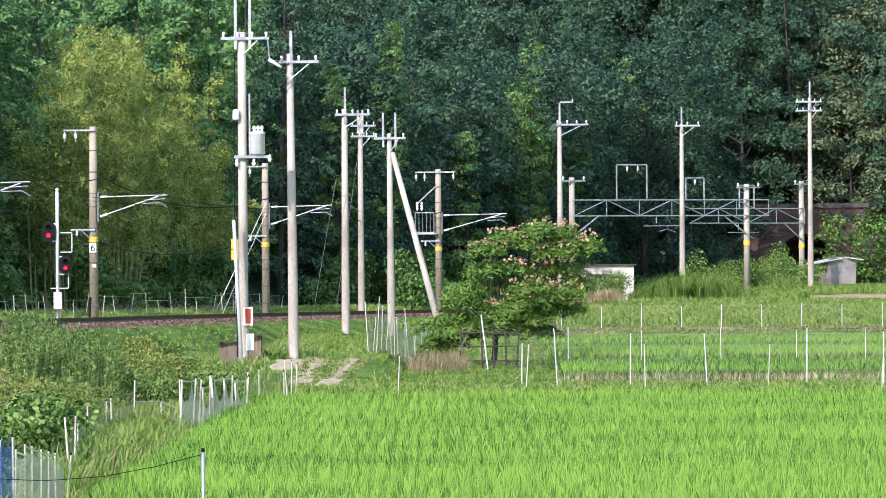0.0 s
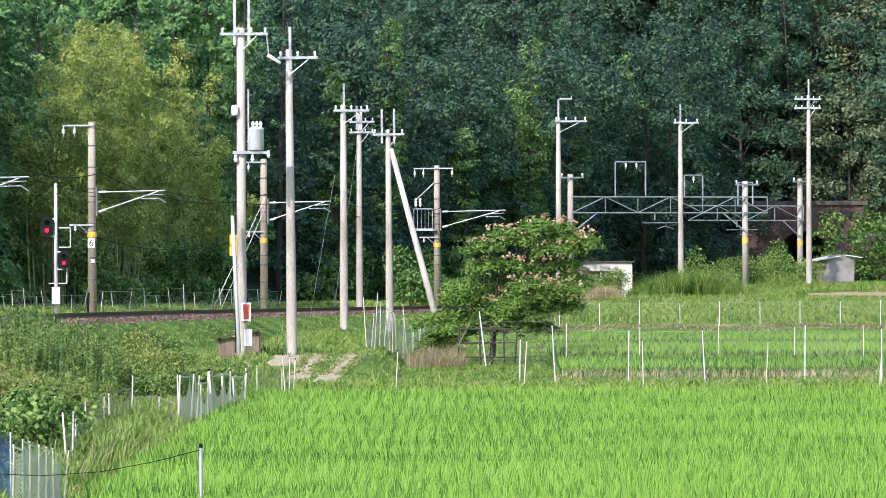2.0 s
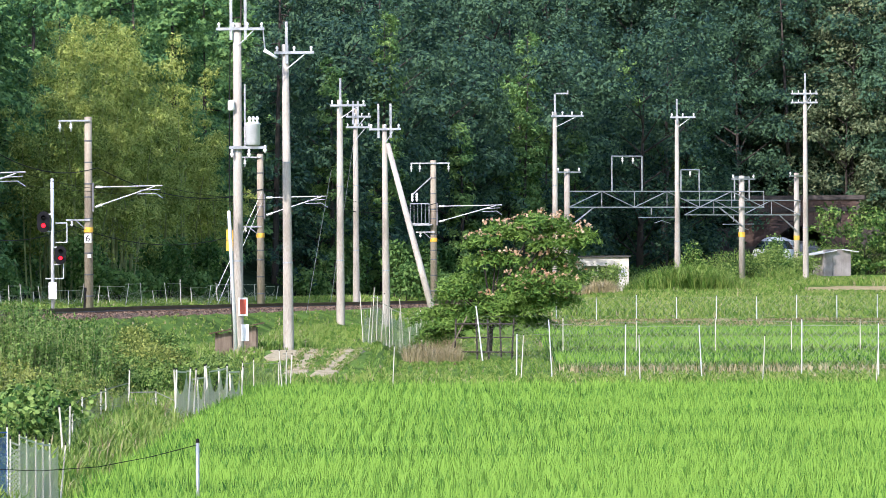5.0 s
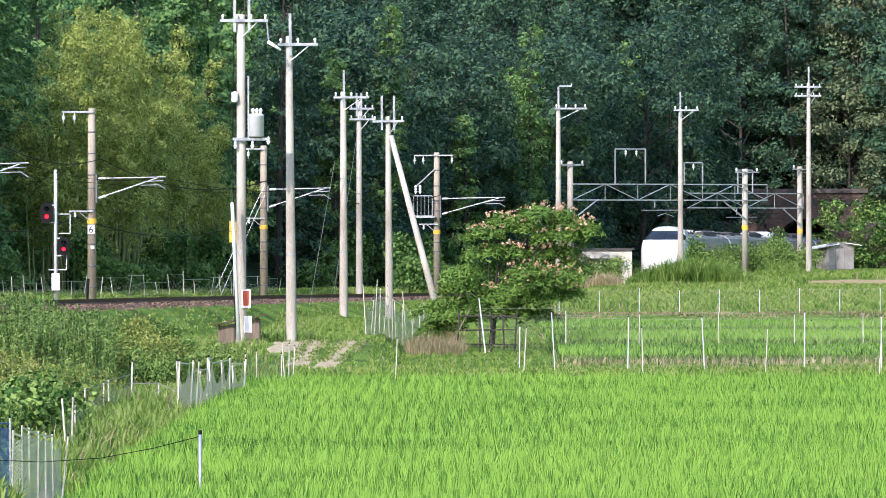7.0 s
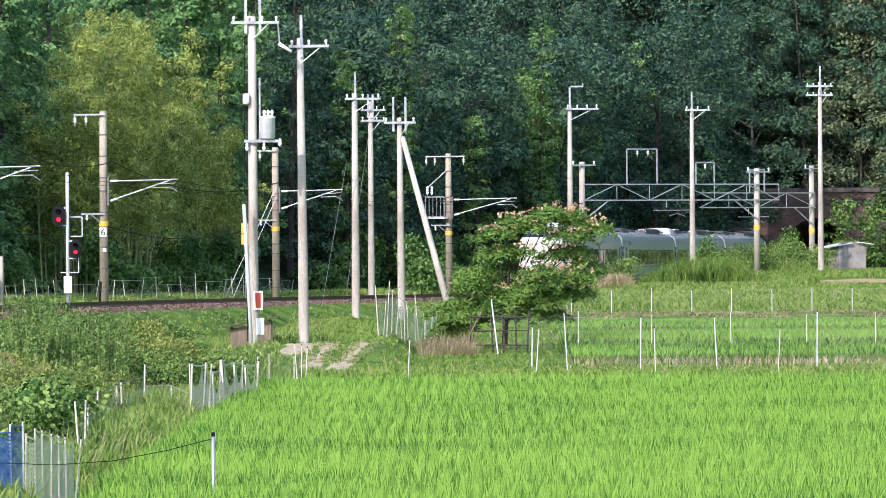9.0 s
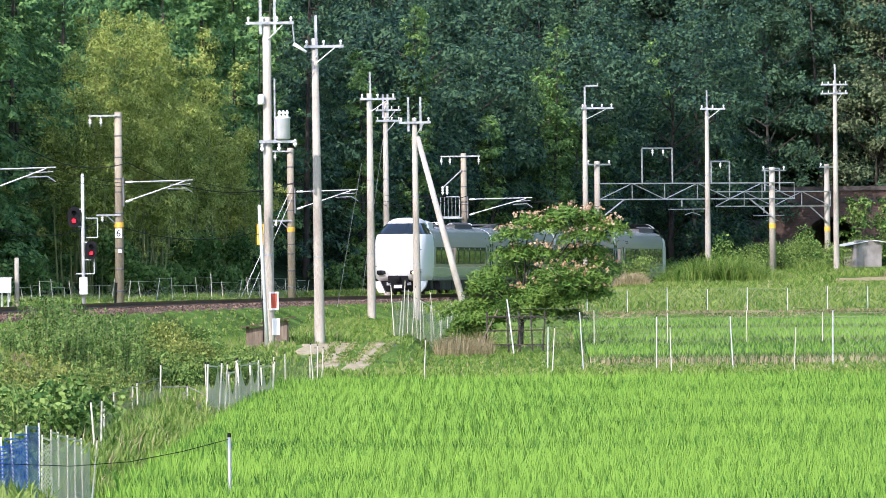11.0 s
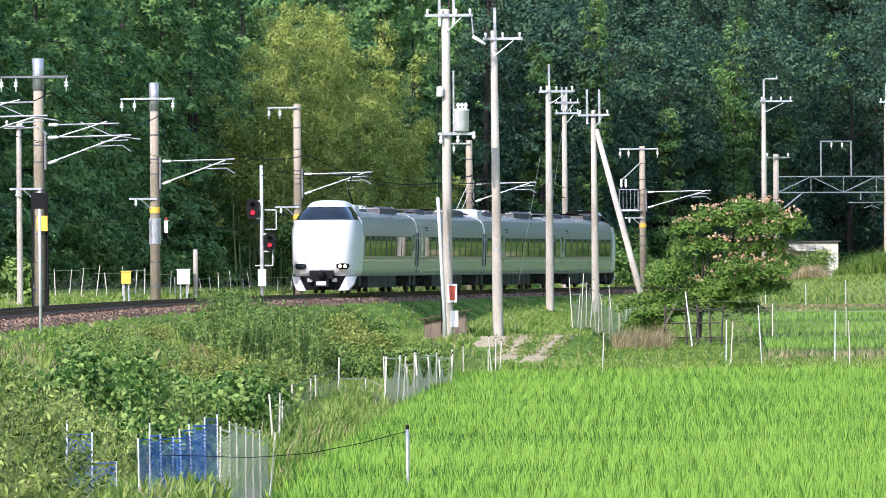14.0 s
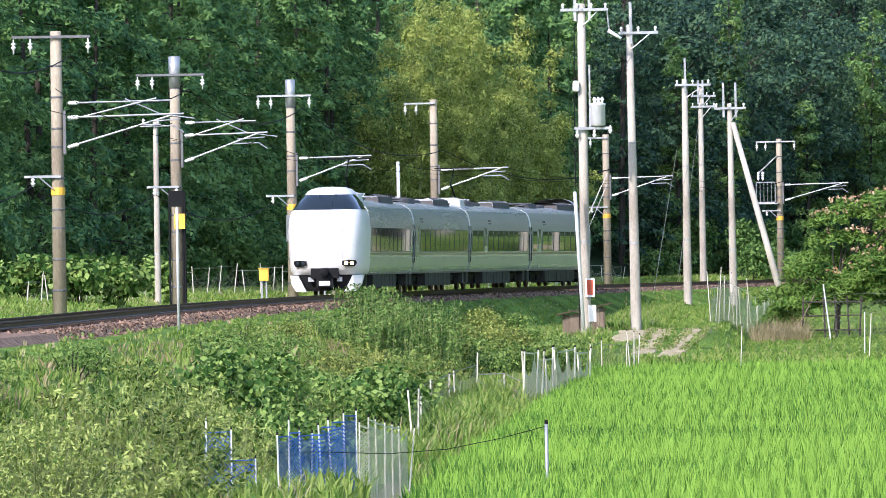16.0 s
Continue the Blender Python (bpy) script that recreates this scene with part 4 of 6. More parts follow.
def stalks(seed, n=26, h=2.1, per=34, spread=0.9, size=0.16):
    """A clump of tall upright weeds with narrow leaves up the stalks."""
    rng = np.random.default_rng(seed)
    stems = Mesh()
    cs, ns = [], []
    for i in range(n):
        p = np.array([*rng.normal(size=2) * spread * 0.5, 0])
        hh = h * rng.uniform(0.75, 1.12)
        q = p + np.array([*rng.normal(size=2) * 0.12, hh])
        stems.tube(p, q, 0.012, 0.005, 4, False)
        u = rng.uniform(0.2, 1.0, per)
        c = p + (q - p) * u[:, None]
        a = rng.uniform(0, 2 * math.pi, per)
        o = np.stack([np.cos(a), np.sin(a), np.full(per, 0.1)], 1)
        cs.append(c + o * 0.07), ns.append(o * 0.8 + np.array([0, 0, 0.55]))
    return stems, leaf_quads(rng, np.concatenate(cs), size, 0.34, np.concatenate(ns), 0.4)


def shoots(seed, w, h, n=70, per=15, size=0.15, aspect=0.26, length=0.55):
    """A mound of leafy shoots, each fanned at its tip, springing from a low dome."""
    rng = np.random.default_rng(seed)
    stems = Mesh()
    cs, ns = [], []
    for i in range(n):
        a, q = rng.uniform(0, 2 * math.pi), math.sqrt(rng.random())
        lump = 0.75 + 0.25 * math.sin(3 * a + seed) * q + rng.uniform(-0.22, 0.22)
        root = np.array([0.5 * w * q * math.cos(a), 0.5 * w * q * math.sin(a), max(0.02, h * lump * (1 - 0.75 * q ** 2.2) - 0.3)])
        way = np.array([math.cos(a) * q * 0.7, math.sin(a) * q * 0.7, 1.0]) + rng.normal(size=3) * 0.28
        way /= np.linalg.norm(way)
        tip = root + way * length * rng.uniform(0.6, 1.25)
        stems.tube((root[0] * 0.6, root[1] * 0.6, -0.05), tuple(tip), 0.009, 0.004, 3, False)
        u = rng.uniform(0.0, 1.0, per)
        b = rng.uniform(0, 2 * math.pi, per)
        o = np.stack([np.cos(b), np.sin(b), np.full(per, 0.25)], 1)
        cs.append(root + (tip - root) * u[:, None] + o * 0.065), ns.append(o * 0.8 + way * 0.45)
    return stems, leaf_quads(rng, np.concatenate(cs), size, aspect, np.concatenate(ns), 0.35)


def planted(kinds, spots, rng, tilt=4, sink=0.05, scale=None):
    """Copies of the kinds at the spots; the patterns themselves are taken away."""
    for i, (x, y) in enumerate(spots):
        o = kinds[int(rng.integers(len(kinds)))]
        k = rng.uniform(*scale) if scale else 1.0
        copy_thing(o, pose(x, y, ground_z(x, y) - sink, rng.uniform(-tilt, tilt), rng.uniform(-tilt, tilt), rng.uniform(0, 360)) @ Matrix.Scale(k, 4))
    for o in kinds:
        for c in list(o.children_recursive) + [o]:
            bpy.data.objects.remove(c)


def toe_at(y):
    return float(np.interp(y, [0, 250, 300, 400, 450, 520, 600, 700], [-26, -22, -17, -15, -14, -11.5, -9, -6]))


def in_view(x, y, more=3.0):
    return -0.0935 * y - more < x < 0.0507 * y + more


def forest():
    rng = np.random.default_rng(11)
    left, right = [], [tuple(beside(y, s)[:2]) for y, s in ((597, -6.6), (590, -7.2), (583, -7.8), (600, -10.0))]
    for row, (off, step) in enumerate(((1.2, 7.0), (4.6, 8.5), (8.5, 12.0), (14.0, 9.0), (19.0, 10.0), (24.0, 11.0))):
        y = 318.0 + row * 2 if row < 3 else (440.0 if row == 3 else 336.0)
        while y < (604 if row < 4 else 430):
            yy, s = y + rng.uniform(-1.5, 1.5), toe_at(y) - off - rng.uniform(0, 1.5)
            c = beside(yy, s)
            if in_view(c.x, c.y, 4):
                px = c.x / c.y
                if not (-0.045 < px < -0.023 and row == 0):
                    (left if px < -0.02 else right).append((c.x, c.y))
            y += step
    for row in range(6):
        x = (8.0 if row < 2 else -14.0) + row % 4
        while x < 42:
            yy = PORTAL_Y + 3.5 + 4.0 * row + rng.uniform(-1, 1)
            if not (row < 1 and abs(x - track_x(yy)) < 4.5):
                right.append((x, yy))
            x += (3.6 if x > 8 else 4.8) + rng.uniform(-0.5, 0.8)
    cedar = [plant("cedar_tree", *conifer(s, h), CEDAR, "tall dark green cedar on the hillside", "tree", "hillside trees") for s, h in ((1, 16), (2, 18), (3, 14.5))]
    planted(cedar, left, rng, 2, 0.1, (1.0, 1.25))
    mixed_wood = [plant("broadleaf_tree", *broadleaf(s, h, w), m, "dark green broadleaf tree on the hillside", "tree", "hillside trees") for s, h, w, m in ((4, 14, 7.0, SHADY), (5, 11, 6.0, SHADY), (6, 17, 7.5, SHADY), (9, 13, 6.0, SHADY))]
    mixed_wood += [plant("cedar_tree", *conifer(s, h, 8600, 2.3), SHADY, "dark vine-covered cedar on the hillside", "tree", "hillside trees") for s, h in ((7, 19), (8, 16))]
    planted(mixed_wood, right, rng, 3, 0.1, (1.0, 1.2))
    oak = [plant("oak_tree", *broadleaf(s, h, w, 9000, 0.26, 0.1, 24), ASHEN, "spreading ashen green oak above the tunnel", "tree", "oaks above the tunnel") for s, h, w in ((14, 13, 8.5), (15, 11, 7.5))]
    planted(oak, [(28.5, 611.0), (33.0, 610.0), (26.0, 617.0), (31.0, 617.0)], rng, 4, 0.1)
    column = [plant("ivy_column", *conifer(s, h, 6500, 1.0), IVY, "tall trunk wrapped in light green climbing vine", "vine-clad tree", "vine-clad trees") for s, h in ((71, 17), (72, 14), (73, 11))]
    planted(column, [tuple(beside(y, toe_at(y) + d)[:2]) for y, d in ((497, 0.2), (508, 0.6), (533, 0.2), (549, 0.6), (558, 0.2), (566, 0.4))] + [(13.4, 596.0), (15.6, 597.0), (5.3, 556.0), (6.1, 561.0), (4.6, 553.0), (18.0, 603.0)], rng, 2, 0.1)
    grove = [plant("bamboo_clump", *bamboo(s, h), BAMBOO, "yellow-green bamboo clump with arching tops", "bamboo", "bamboo grove", "culm", "foliage", CULM) for s, h in ((31, 12.0), (32, 15.0), (33, 10.0))]
    for y, s, k in ((421, -12.6, 2), (422, -11.2, 0), (425, -12.6, 1), (429, -11.4, 1), (433, -12.6, 1), (436, -11.6, 1), (440, -12.0, 1), (444, -11.4, 0), (448, -11.9, 1), (452, -10.8, 2), (456, -11.4, 2), (427, -10.6, 2), (438, -13.4, 1)):
        c = beside(y, s)
        copy_thing(grove[k], pose(c.x, c.y, ground_z(c.x, c.y) - 0.1, rng.uniform(-4, 4), rng.uniform(-4, 4), rng.uniform(0, 360)))
    planted(grove, [], rng, 3, 0.1)


CULM = plain("bamboo_culm", (0.20, 0.24, 0.08), 0.4)
forest()


def undergrowth():
    rng = np.random.default_rng(12)
    # edge of the wood, behind the track
    spots = []
    y = 262.0
    while y < 600:
        if 446 < y < 492:
            y = 492.0
        c = beside(y, toe_at(y) + rng.uniform(-0.5, 2.0))
        if in_view(c.x, c.y, 2):
            spots.append((c.x, c.y))
        y += 5.5
    spots += [tuple(beside(y, s)[:2]) for y, s in ((484, -5.5), (490, -7.2), (496, -6.0), (503, -8.0), (510, -6.5), (518, -8.0), (526, -7.0), (534, -8.5), (419, -9.9), (424, -9.4), (429, -9.9), (434, -9.3), (439, -9.8), (444, -9.4), (450, -9.8))]
    kinds = [plant("shrub", *bush(s, w, h, 1500, 0.24, 0.6, 12), BROAD, "dense dark green shrub at the edge of the wood", "shrub", "wood-edge shrubs", "branchwork", "foliage") for s, w, h in ((41, 3.2, 2.8), (42, 2.8, 3.6), (43, 3.6, 2.2))]
    planted(kinds, spots, rng, 5)
    # big-leaved shrubs between track and wood
    kinds = [plant("shrub", *bush(s, w, h, 1100, 0.26, 0.6, 10), KUDZU, "light green broad-leaved shrub behind the track", "shrub", "lineside shrubs", "branchwork", "foliage") for s, w, h in ((44, 2.4, 1.7), (45, 2.0, 2.0))]
    planted(kinds, [(-25.2, 275.0), (-24.0, 277.0), (-22.6, 279.0), (-21.5, 281.0), (-23.2, 283.0), (-21.6, 300.0)], rng, 5)
    # far bank on the right of the line
    kinds = [plant("shrub", *bush(s, w, h, 1700, 0.15, 0.45, 14), WEED, "tangled green shrub on the trackside bank", "shrub", "trackside shrubs", "branchwork", "foliage") for s, w, h in ((46, 3.2, 1.9), (47, 2.6, 2.4), (48, 3.6, 1.5))]
    spots = [tuple(beside(y, 3.6 + rng.uniform(0, 1.8))[:2]) for y in np.arange(500, 596, 4.2)]
    spots += [(6.9, 497.0), (9.9, 500.0), (8.0, 494.0), (8.8, 500.0), (20.2, 562.0), (21.4, 566.0), (27.5, 588.0), (29.2, 590.0), (30.8, 586.0), (28.4, 592.0), (30.2, 593.0), (11.4, 560.0), (12.6, 566.0), (14.2, 572.0), (10.6, 553.0)]
    planted(kinds, [(x, y) for x, y in spots if y > 548 or not 0.0208 < x / y < 0.0282], rng, 5)
    # taller growth before the tunnel mouth
    kinds = [plant("young_tree", *broadleaf(s, h, w, 1700, 0.24, 0.05, 16), KUDZU, "leafy light green young tree by the tunnel mouth", "tree", "young trees") for s, h, w in ((62, 4.8, 3.6), (63, 4.2, 3.2))]
    planted(kinds, [(28.6, 586.0), (30.4, 588.0), (29.6, 591.0), (32.0, 587.0), (27.0, 584.0)], rng, 3)
    kinds = [plant("shrub", *bush(s, 2.8, h, 1700, 0.16, 0.6, 14), KUDZU, "rounded broad-leaved shrub on the trackside bank", "shrub", "trackside shrubs", "branchwork", "foliage") for s, h in ((64, 2.8), (65, 2.3))]
    planted(kinds, [(19.6, 553.0), (20.9, 557.0), (22.0, 561.0), (21.2, 552.0), (15.4, 526.0)], rng, 4)
    # weedy bank below the track: leafy shoots nearest, vines and yellow-green tangle above them
    def kind(name, growth, mat, lab, cat):
        return plant(name, *growth, mat, lab, cat, "bank thickets", "branchwork", "foliage", CULM)
    shoot = [kind("shoot_thicket", shoots(s, w, h, n, 17, z, 0.3, 0.42), WILLOWY, "mound of narrow-leaved yellow-green shoots on the bank", "thicket") for s, w, h, n, z in ((51, 2.3, 1.5, 190, 0.10), (52, 1.9, 1.1, 150, 0.095), (53, 2.6, 1.8, 220, 0.105))]
    vine = [kind("vine_thicket", bush(s, w, h, 1250, z, 0.75, 13), KUDZU, "sprawling broad-leaved vine thicket on the bank", "vine thicket") for s, w, h, z in ((54, 2.5, 1.4, 0.135), (61, 2.1, 1.7, 0.12), (67, 2.8, 1.0, 0.14))]
    tangle = [kind("tangle", shoots(s, w, h, 120, 17, 0.10, 0.4, 0.38), m, lab, "thicket") for s, w, h, m, lab in ((66, 2.0, 1.3, OLIVE, "yellow-green tangled thicket on the bank"), (68, 2.2, 1.0, WEED, "fine-leaved green thicket on the bank"), (69, 1.8, 1.6, WEED, "fine-leaved green thicket on the bank"))]
    beds = {"shoot": [], "vine": [], "tangle": []}
    for y in np.arange(118, 236, 3.0):
        lo, hi = track_x(y) + float(np.interp(y, [150, 200, 235], [5.8, 5.6, 5.0])), float(np.interp(y, [128, 134, 137, 165, 205, 240], [-10.2, -9.8, -8.0, -8.4, -9.2, -9.4]))
        for x in np.arange(hi, lo, -1.6):
            px, py = x + rng.uniform(-0.6, 0.3), y + rng.uniform(-1.5, 1.5)
            if not in_view(px, py, 1.5) or rng.random() < 0.1:
                continue
            drift = noise.noise((px * 0.35, py * 0.045, 4.0))
            if py < 146:
                beds["vine" if drift > 0.22 else "shoot"].append((px, py))
            elif py < 200 and px > -12.6 + 3 * drift:
                beds["vine" if drift > -0.25 else "tangle"].append((px, py))
            else:
                beds["tangle" if drift > -0.15 or py > 190 else "shoot"].append((px, py))
    planted(shoot, beds["shoot"], rng, 6, 0.05, (0.75, 1.3))
    planted(vine, beds["vine"], rng, 6, 0.05, (0.7, 1.2))
    planted(tangle, beds["tangle"], rng, 6, 0.05, (0.65, 1.15))
    low = [plant("weed_mound", *bush(s, 1.7, h, 900, 0.085, 0.4, 10), m, "low leafy weeds on the railway bank", "weeds", "low bank weeds", "branchwork", "foliage") for s, h, m in ((74, 0.75, WEED), (75, 0.6, OLIVE), (76, 0.9, STALK))]
    spots = [(track_x(y) + 4.0 + d + rng.uniform(-0.5, 0.5), y + rng.uniform(-1.4, 1.4)) for y in np.arange(118, 262, 2.8) for d in (0.3, 1.5) if rng.random() < 0.62]
    planted(low, [p for p in spots if in_view(*p, 1.5)], rng, 5)
    weeds = [plant("weed_clump", *stalks(s, 26, h, 70, 0.62, 0.12), STALK, "tall upright green weeds with narrow leaves", "weeds", "tall weeds", "stalk_growth", "leafage", CULM) for s, h in ((54, 1.85), (55, 2.35), (56, 2.1))]
    spots = [(x + rng.uniform(-0.4, 0.4), y + rng.uniform(-1.5, 1.5)) for y in np.arange(243, 264, 3.5) for x in np.arange(-11.9, -9.6, 0.85)]
    planted(weeds, spots, rng, 4)
    olive = [plant("shrub", *bush(s, 2.2, h, 1400, 0.11, 0.5, 12), m, lab, "shrub", "bank shrubs", "branchwork", "foliage") for s, h, m, lab in ((57, 1.55, OLIVE, "yellowish olive shrub on the bank"), (58, 1.3, WEED, "dense green shrub on the bank"), (59, 1.5, WEED, "dense green shrub on the bank"), (60, 1.2, KUDZU, "fresh green shrub on the bank"))]
    spots = [(x + rng.uniform(-0.4, 0.4), y + rng.uniform(-1.5, 1.5)) for y in np.arange(268, 314, 4.2) for x in np.arange(-10.8, -7.0, 1.15) if x < -8.7 or y < 286] + [(-9.7, 255.0), (-8.9, 256.0), (-8.3, 258.0), (-9.3, 260.0), (-8.5, 263.0)]
    planted(olive, spots, rng, 5)


undergrowth()


def tufts(name, rng, pts, blades, height, width, bend, material, label, category, single=False):
    """Tufts of bent blades, one or two pieces a blade, as one sheet of growth."""
    c = np.repeat(pts, blades, 0)
    k = len(c)
    a = rng.uniform(0, 2 * math.pi, k)
    out = np.stack([np.cos(a), np.sin(a), np.zeros(k)], 1)
    side = np.stack([-np.sin(a), np.cos(a), np.zeros(k)], 1)
    h = (np.repeat(height, blades) if not np.isscalar(height) else height) * rng.uniform(0.65, 1.15, k)
    lean = bend * rng.uniform(0.2, 1.2, k)
    c = c + out * rng.uniform(0, 0.08, k)[:, None]
    up = np.array([0, 0, 1.0])
    mid = c + up * (h * 0.6)[:, None] + out * (h * lean * 0.35)[:, None]
    tip = c + up * h[:, None] * (1 - 0.25 * lean)[:, None] + out * (h * lean)[:, None]
    w = width * rng.uniform(0.7, 1.3, k)[:, None] * side
    q = np.concatenate([np.stack([c - w, c + w, mid + w * 0.8, mid - w * 0.8], 1), np.stack([mid - w * 0.8, mid + w * 0.8, tip + w * 0.06, tip - w * 0.06], 1)])
    if single:
        return solo(name, slivers(name, np.stack([c, mid + w * 1.3, tip], 1), material), material, label, category, kind="stuff")
    return solo(name, quads(name, q, material), material, label, category, kind="stuff")


def grid_points(rng, x0, x1, y0, y1, step, jitter=0.35):
    gx, gy = np.meshgrid(np.arange(x0, x1, step), np.arange(y0, y1, step))
    p = np.stack([gx.ravel(), gy.ravel()], 1)
    return p + rng.uniform(-jitter, jitter, p.shape) * step


def track_side(p):
    m = np.interp(p[:, 1], TY, TM)
    return (p[:, 0] - np.interp(p[:, 1], TY, TX)) / np.hypot(1, m)


def crops():
    rng = np.random.default_rng(21)
    out = []
    for y0, y1, st in ((122, 175, 0.25), (175, 225, 0.31), (225, 283, 0.37)):
        p = grid_points(rng, -7, 18, y0, y1, st, 0.3)
        keep = (p[:, 0] > paddy_edge(p[:, 1]) + rng.uniform(-0.1, 0.1, len(p))) & (p[:, 0] < 0.0507 * p[:, 1] + 1.2)
        out.append(p[keep])
    p = np.concatenate(out)
    pts = np.column_stack([p, land(p[:, 0], p[:, 1])])
    tufts("rice_crop", rng, pts, 13, rng.uniform(0.5, 0.72, len(pts)), 0.0135, 0.24, RICE, "bright green young rice standing in the paddy", "rice", True)
    for y0, y1 in ((318, 337), (347, 370), (375, 397)):
        p = grid_points(rng, 4.6, 21, y0, y1, 0.42, 0.3)
        p = p[p[:, 0] < 0.0507 * p[:, 1] + 1]
        pts = np.column_stack([p, land(p[:, 0], p[:, 1])])
        tufts("rice_strip", rng, pts, 12, 0.6, 0.017, 0.25, RICE, "strip of green rice on a low terrace", "rice", True)


def on_path(p):
    """The dirt track that leads up to the railway: two wheel ruts and a sandy patch."""
    x, y = p[:, 0], p[:, 1]
    u = np.clip((y - 303) / 15, -0.4, 1.3)
    w = 0.36 + 0.08 * np.sin(y * 1.3 + x)
    rut = (np.abs(x + 4.85 - 0.35 * u) < w) | (np.abs(x + 3.75 - 0.63 * u) < w)
    sand = (y > 308) & (y < 319) & (x > -6.3 + 0.15 * np.sin(y)) & (x < -4.5)
    return (y > 297) & (y < 322) & (rut | sand)


def grasses():
    rng = np.random.default_rng(22)
    a = grid_points(rng, -24, -4.6, 126, 430, 0.40)
    s = track_side(a)
    keep = (s > 3.0 + rng.uniform(-0.6, 0.6, len(a))) & ((a[:, 0] < paddy_edge(a[:, 1]) - 0.1) | (a[:, 1] > 284)) & ~on_path(a)
    keep &= ~((a[:, 1] < 150) & (np.abs(a[:, 0] - paddy_edge(a[:, 1]) + 0.6) < 0.32))
    a = a[keep & (a[:, 0] > -0.0935 * a[:, 1] - 1)]
    b = grid_points(rng, -4.6, 28, 284, 545, 0.55)
    s = track_side(b)
    keep = (s > 3.0) & (b[:, 0] < 0.0507 * b[:, 1] + 1) & ~on_path(b)
    for y0, y1 in ((318, 337), (347, 370), (375, 397)):
        keep &= ~((b[:, 1] > y0) & (b[:, 1] < y1) & (b[:, 0] > 4.6))
    keep &= ~((b[:, 1] > 400.4) & (b[:, 1] < 403.6) & (b[:, 0] > 3.6) & (rng.random(len(b)) < 0.7))
    keep &= ~((b[:, 1] > 508) & (b[:, 1] < 526) & (b[:, 0] > 21.5))
    b = b[keep]
    c = grid_points(rng, -34, 14, 230, 600, 0.55)
    s = track_side(c)
    keep = (s < -3.0) & (s > -13) & (c[:, 0] > -0.0935 * c[:, 1] - 1) & (c[:, 0] < 0.0507 * c[:, 1] + 1)
    c = c[keep]
    for p, h, name, lab in ((a, 0.34, "bank_grass", "rank green grass on the railway bank"), (b, 0.34, "meadow_grass", "rank meadow grass and weeds"), (c, 0.32, "verge_grass", "grass verge behind the track")):
        p = p.copy()
        z = land(p[:, 0], p[:, 1])
        hh = h * (0.7 + 0.9 * np.array([noise.noise((x * 0.35, y * 0.12, 1.3)) * 0.5 + 0.5 for x, y in p]))
        s = np.abs(track_side(p))
        hh = hh * np.clip((s - 2.6) / 4.0, 0.25, 1.0)
        hh = hh * np.where((p[:, 1] > 292) & (p[:, 1] < 321) & (p[:, 0] > -7) & (p[:, 0] < -2.4), 0.5, 1.0)
        hh = hh * np.where((p[:, 1] > 470) & (p[:, 1] < 508) & (p[:, 0] > 19), 0.35, 1.0)
        if name == "bank_grass":
            hh = hh * np.where(p[:, 1] < 245, 1.35, 1.05)
        if name == "meadow_grass":
            hh = hh * np.where(p[:, 1] < 300, 0.8, 0.45) * np.where(p[:, 1] < 352, 1.0, 1.0 / 0.45) * np.where(p[:, 1] < 352, 1.0, np.where(p[:, 1] > 412, 1.15, np.where(p[:, 1] > 397, 0.4, 0.6)))
        dry = rng.random(len(p)) < (0.08 if name != "meadow_grass" else 0.04) + np.where((p[:, 1] > 412) & (name == "meadow_grass"), 0.1, 0.0) + np.where((p[:, 1] > 284) & (p[:, 1] < 318), 0.05, 0.0)
        near = name == "bank_grass"
        tufts(name, rng, np.column_stack([p, z])[~dry], 5 if near else 7, hh[~dry], 0.022 if near else 0.024, 0.6, GRASS, lab, "grass", not near)
        tufts("dry_grass", rng, np.column_stack([p, z])[dry], 5, hh[dry] * 1.1, 0.013, 0.8, STRAW, "dry straw-coloured grass among the green", "grass")


def dikes():
    rng = np.random.default_rng(23)
    for y0, y1 in ((315, 318), (338, 346.5), (370.5, 374.5)):
        p = grid_points(rng, 4.4, 21, y0, y1, 0.4)
        p = p[p[:, 0] < 0.0507 * p[:, 1] + 1]
        tufts("dike_weeds", rng, np.column_stack([p, land(p[:, 0], p[:, 1])]), 8, 0.46, 0.024, 0.5, SEDGE, "dark green weeds on the field dike", "weeds", True)
        p = grid_points(rng, 4.4, 21, y0 - 0.9, y0 + 0.5, 0.3)
        p = p[p[:, 0] < 0.0507 * p[:, 1] + 1]
        tufts("dike_straw", rng, np.column_stack([p, land(p[:, 0], p[:, 1])]), 5, 0.42, 0.014, 0.8, STRAW, "dry cut grass along the field dike", "grass")


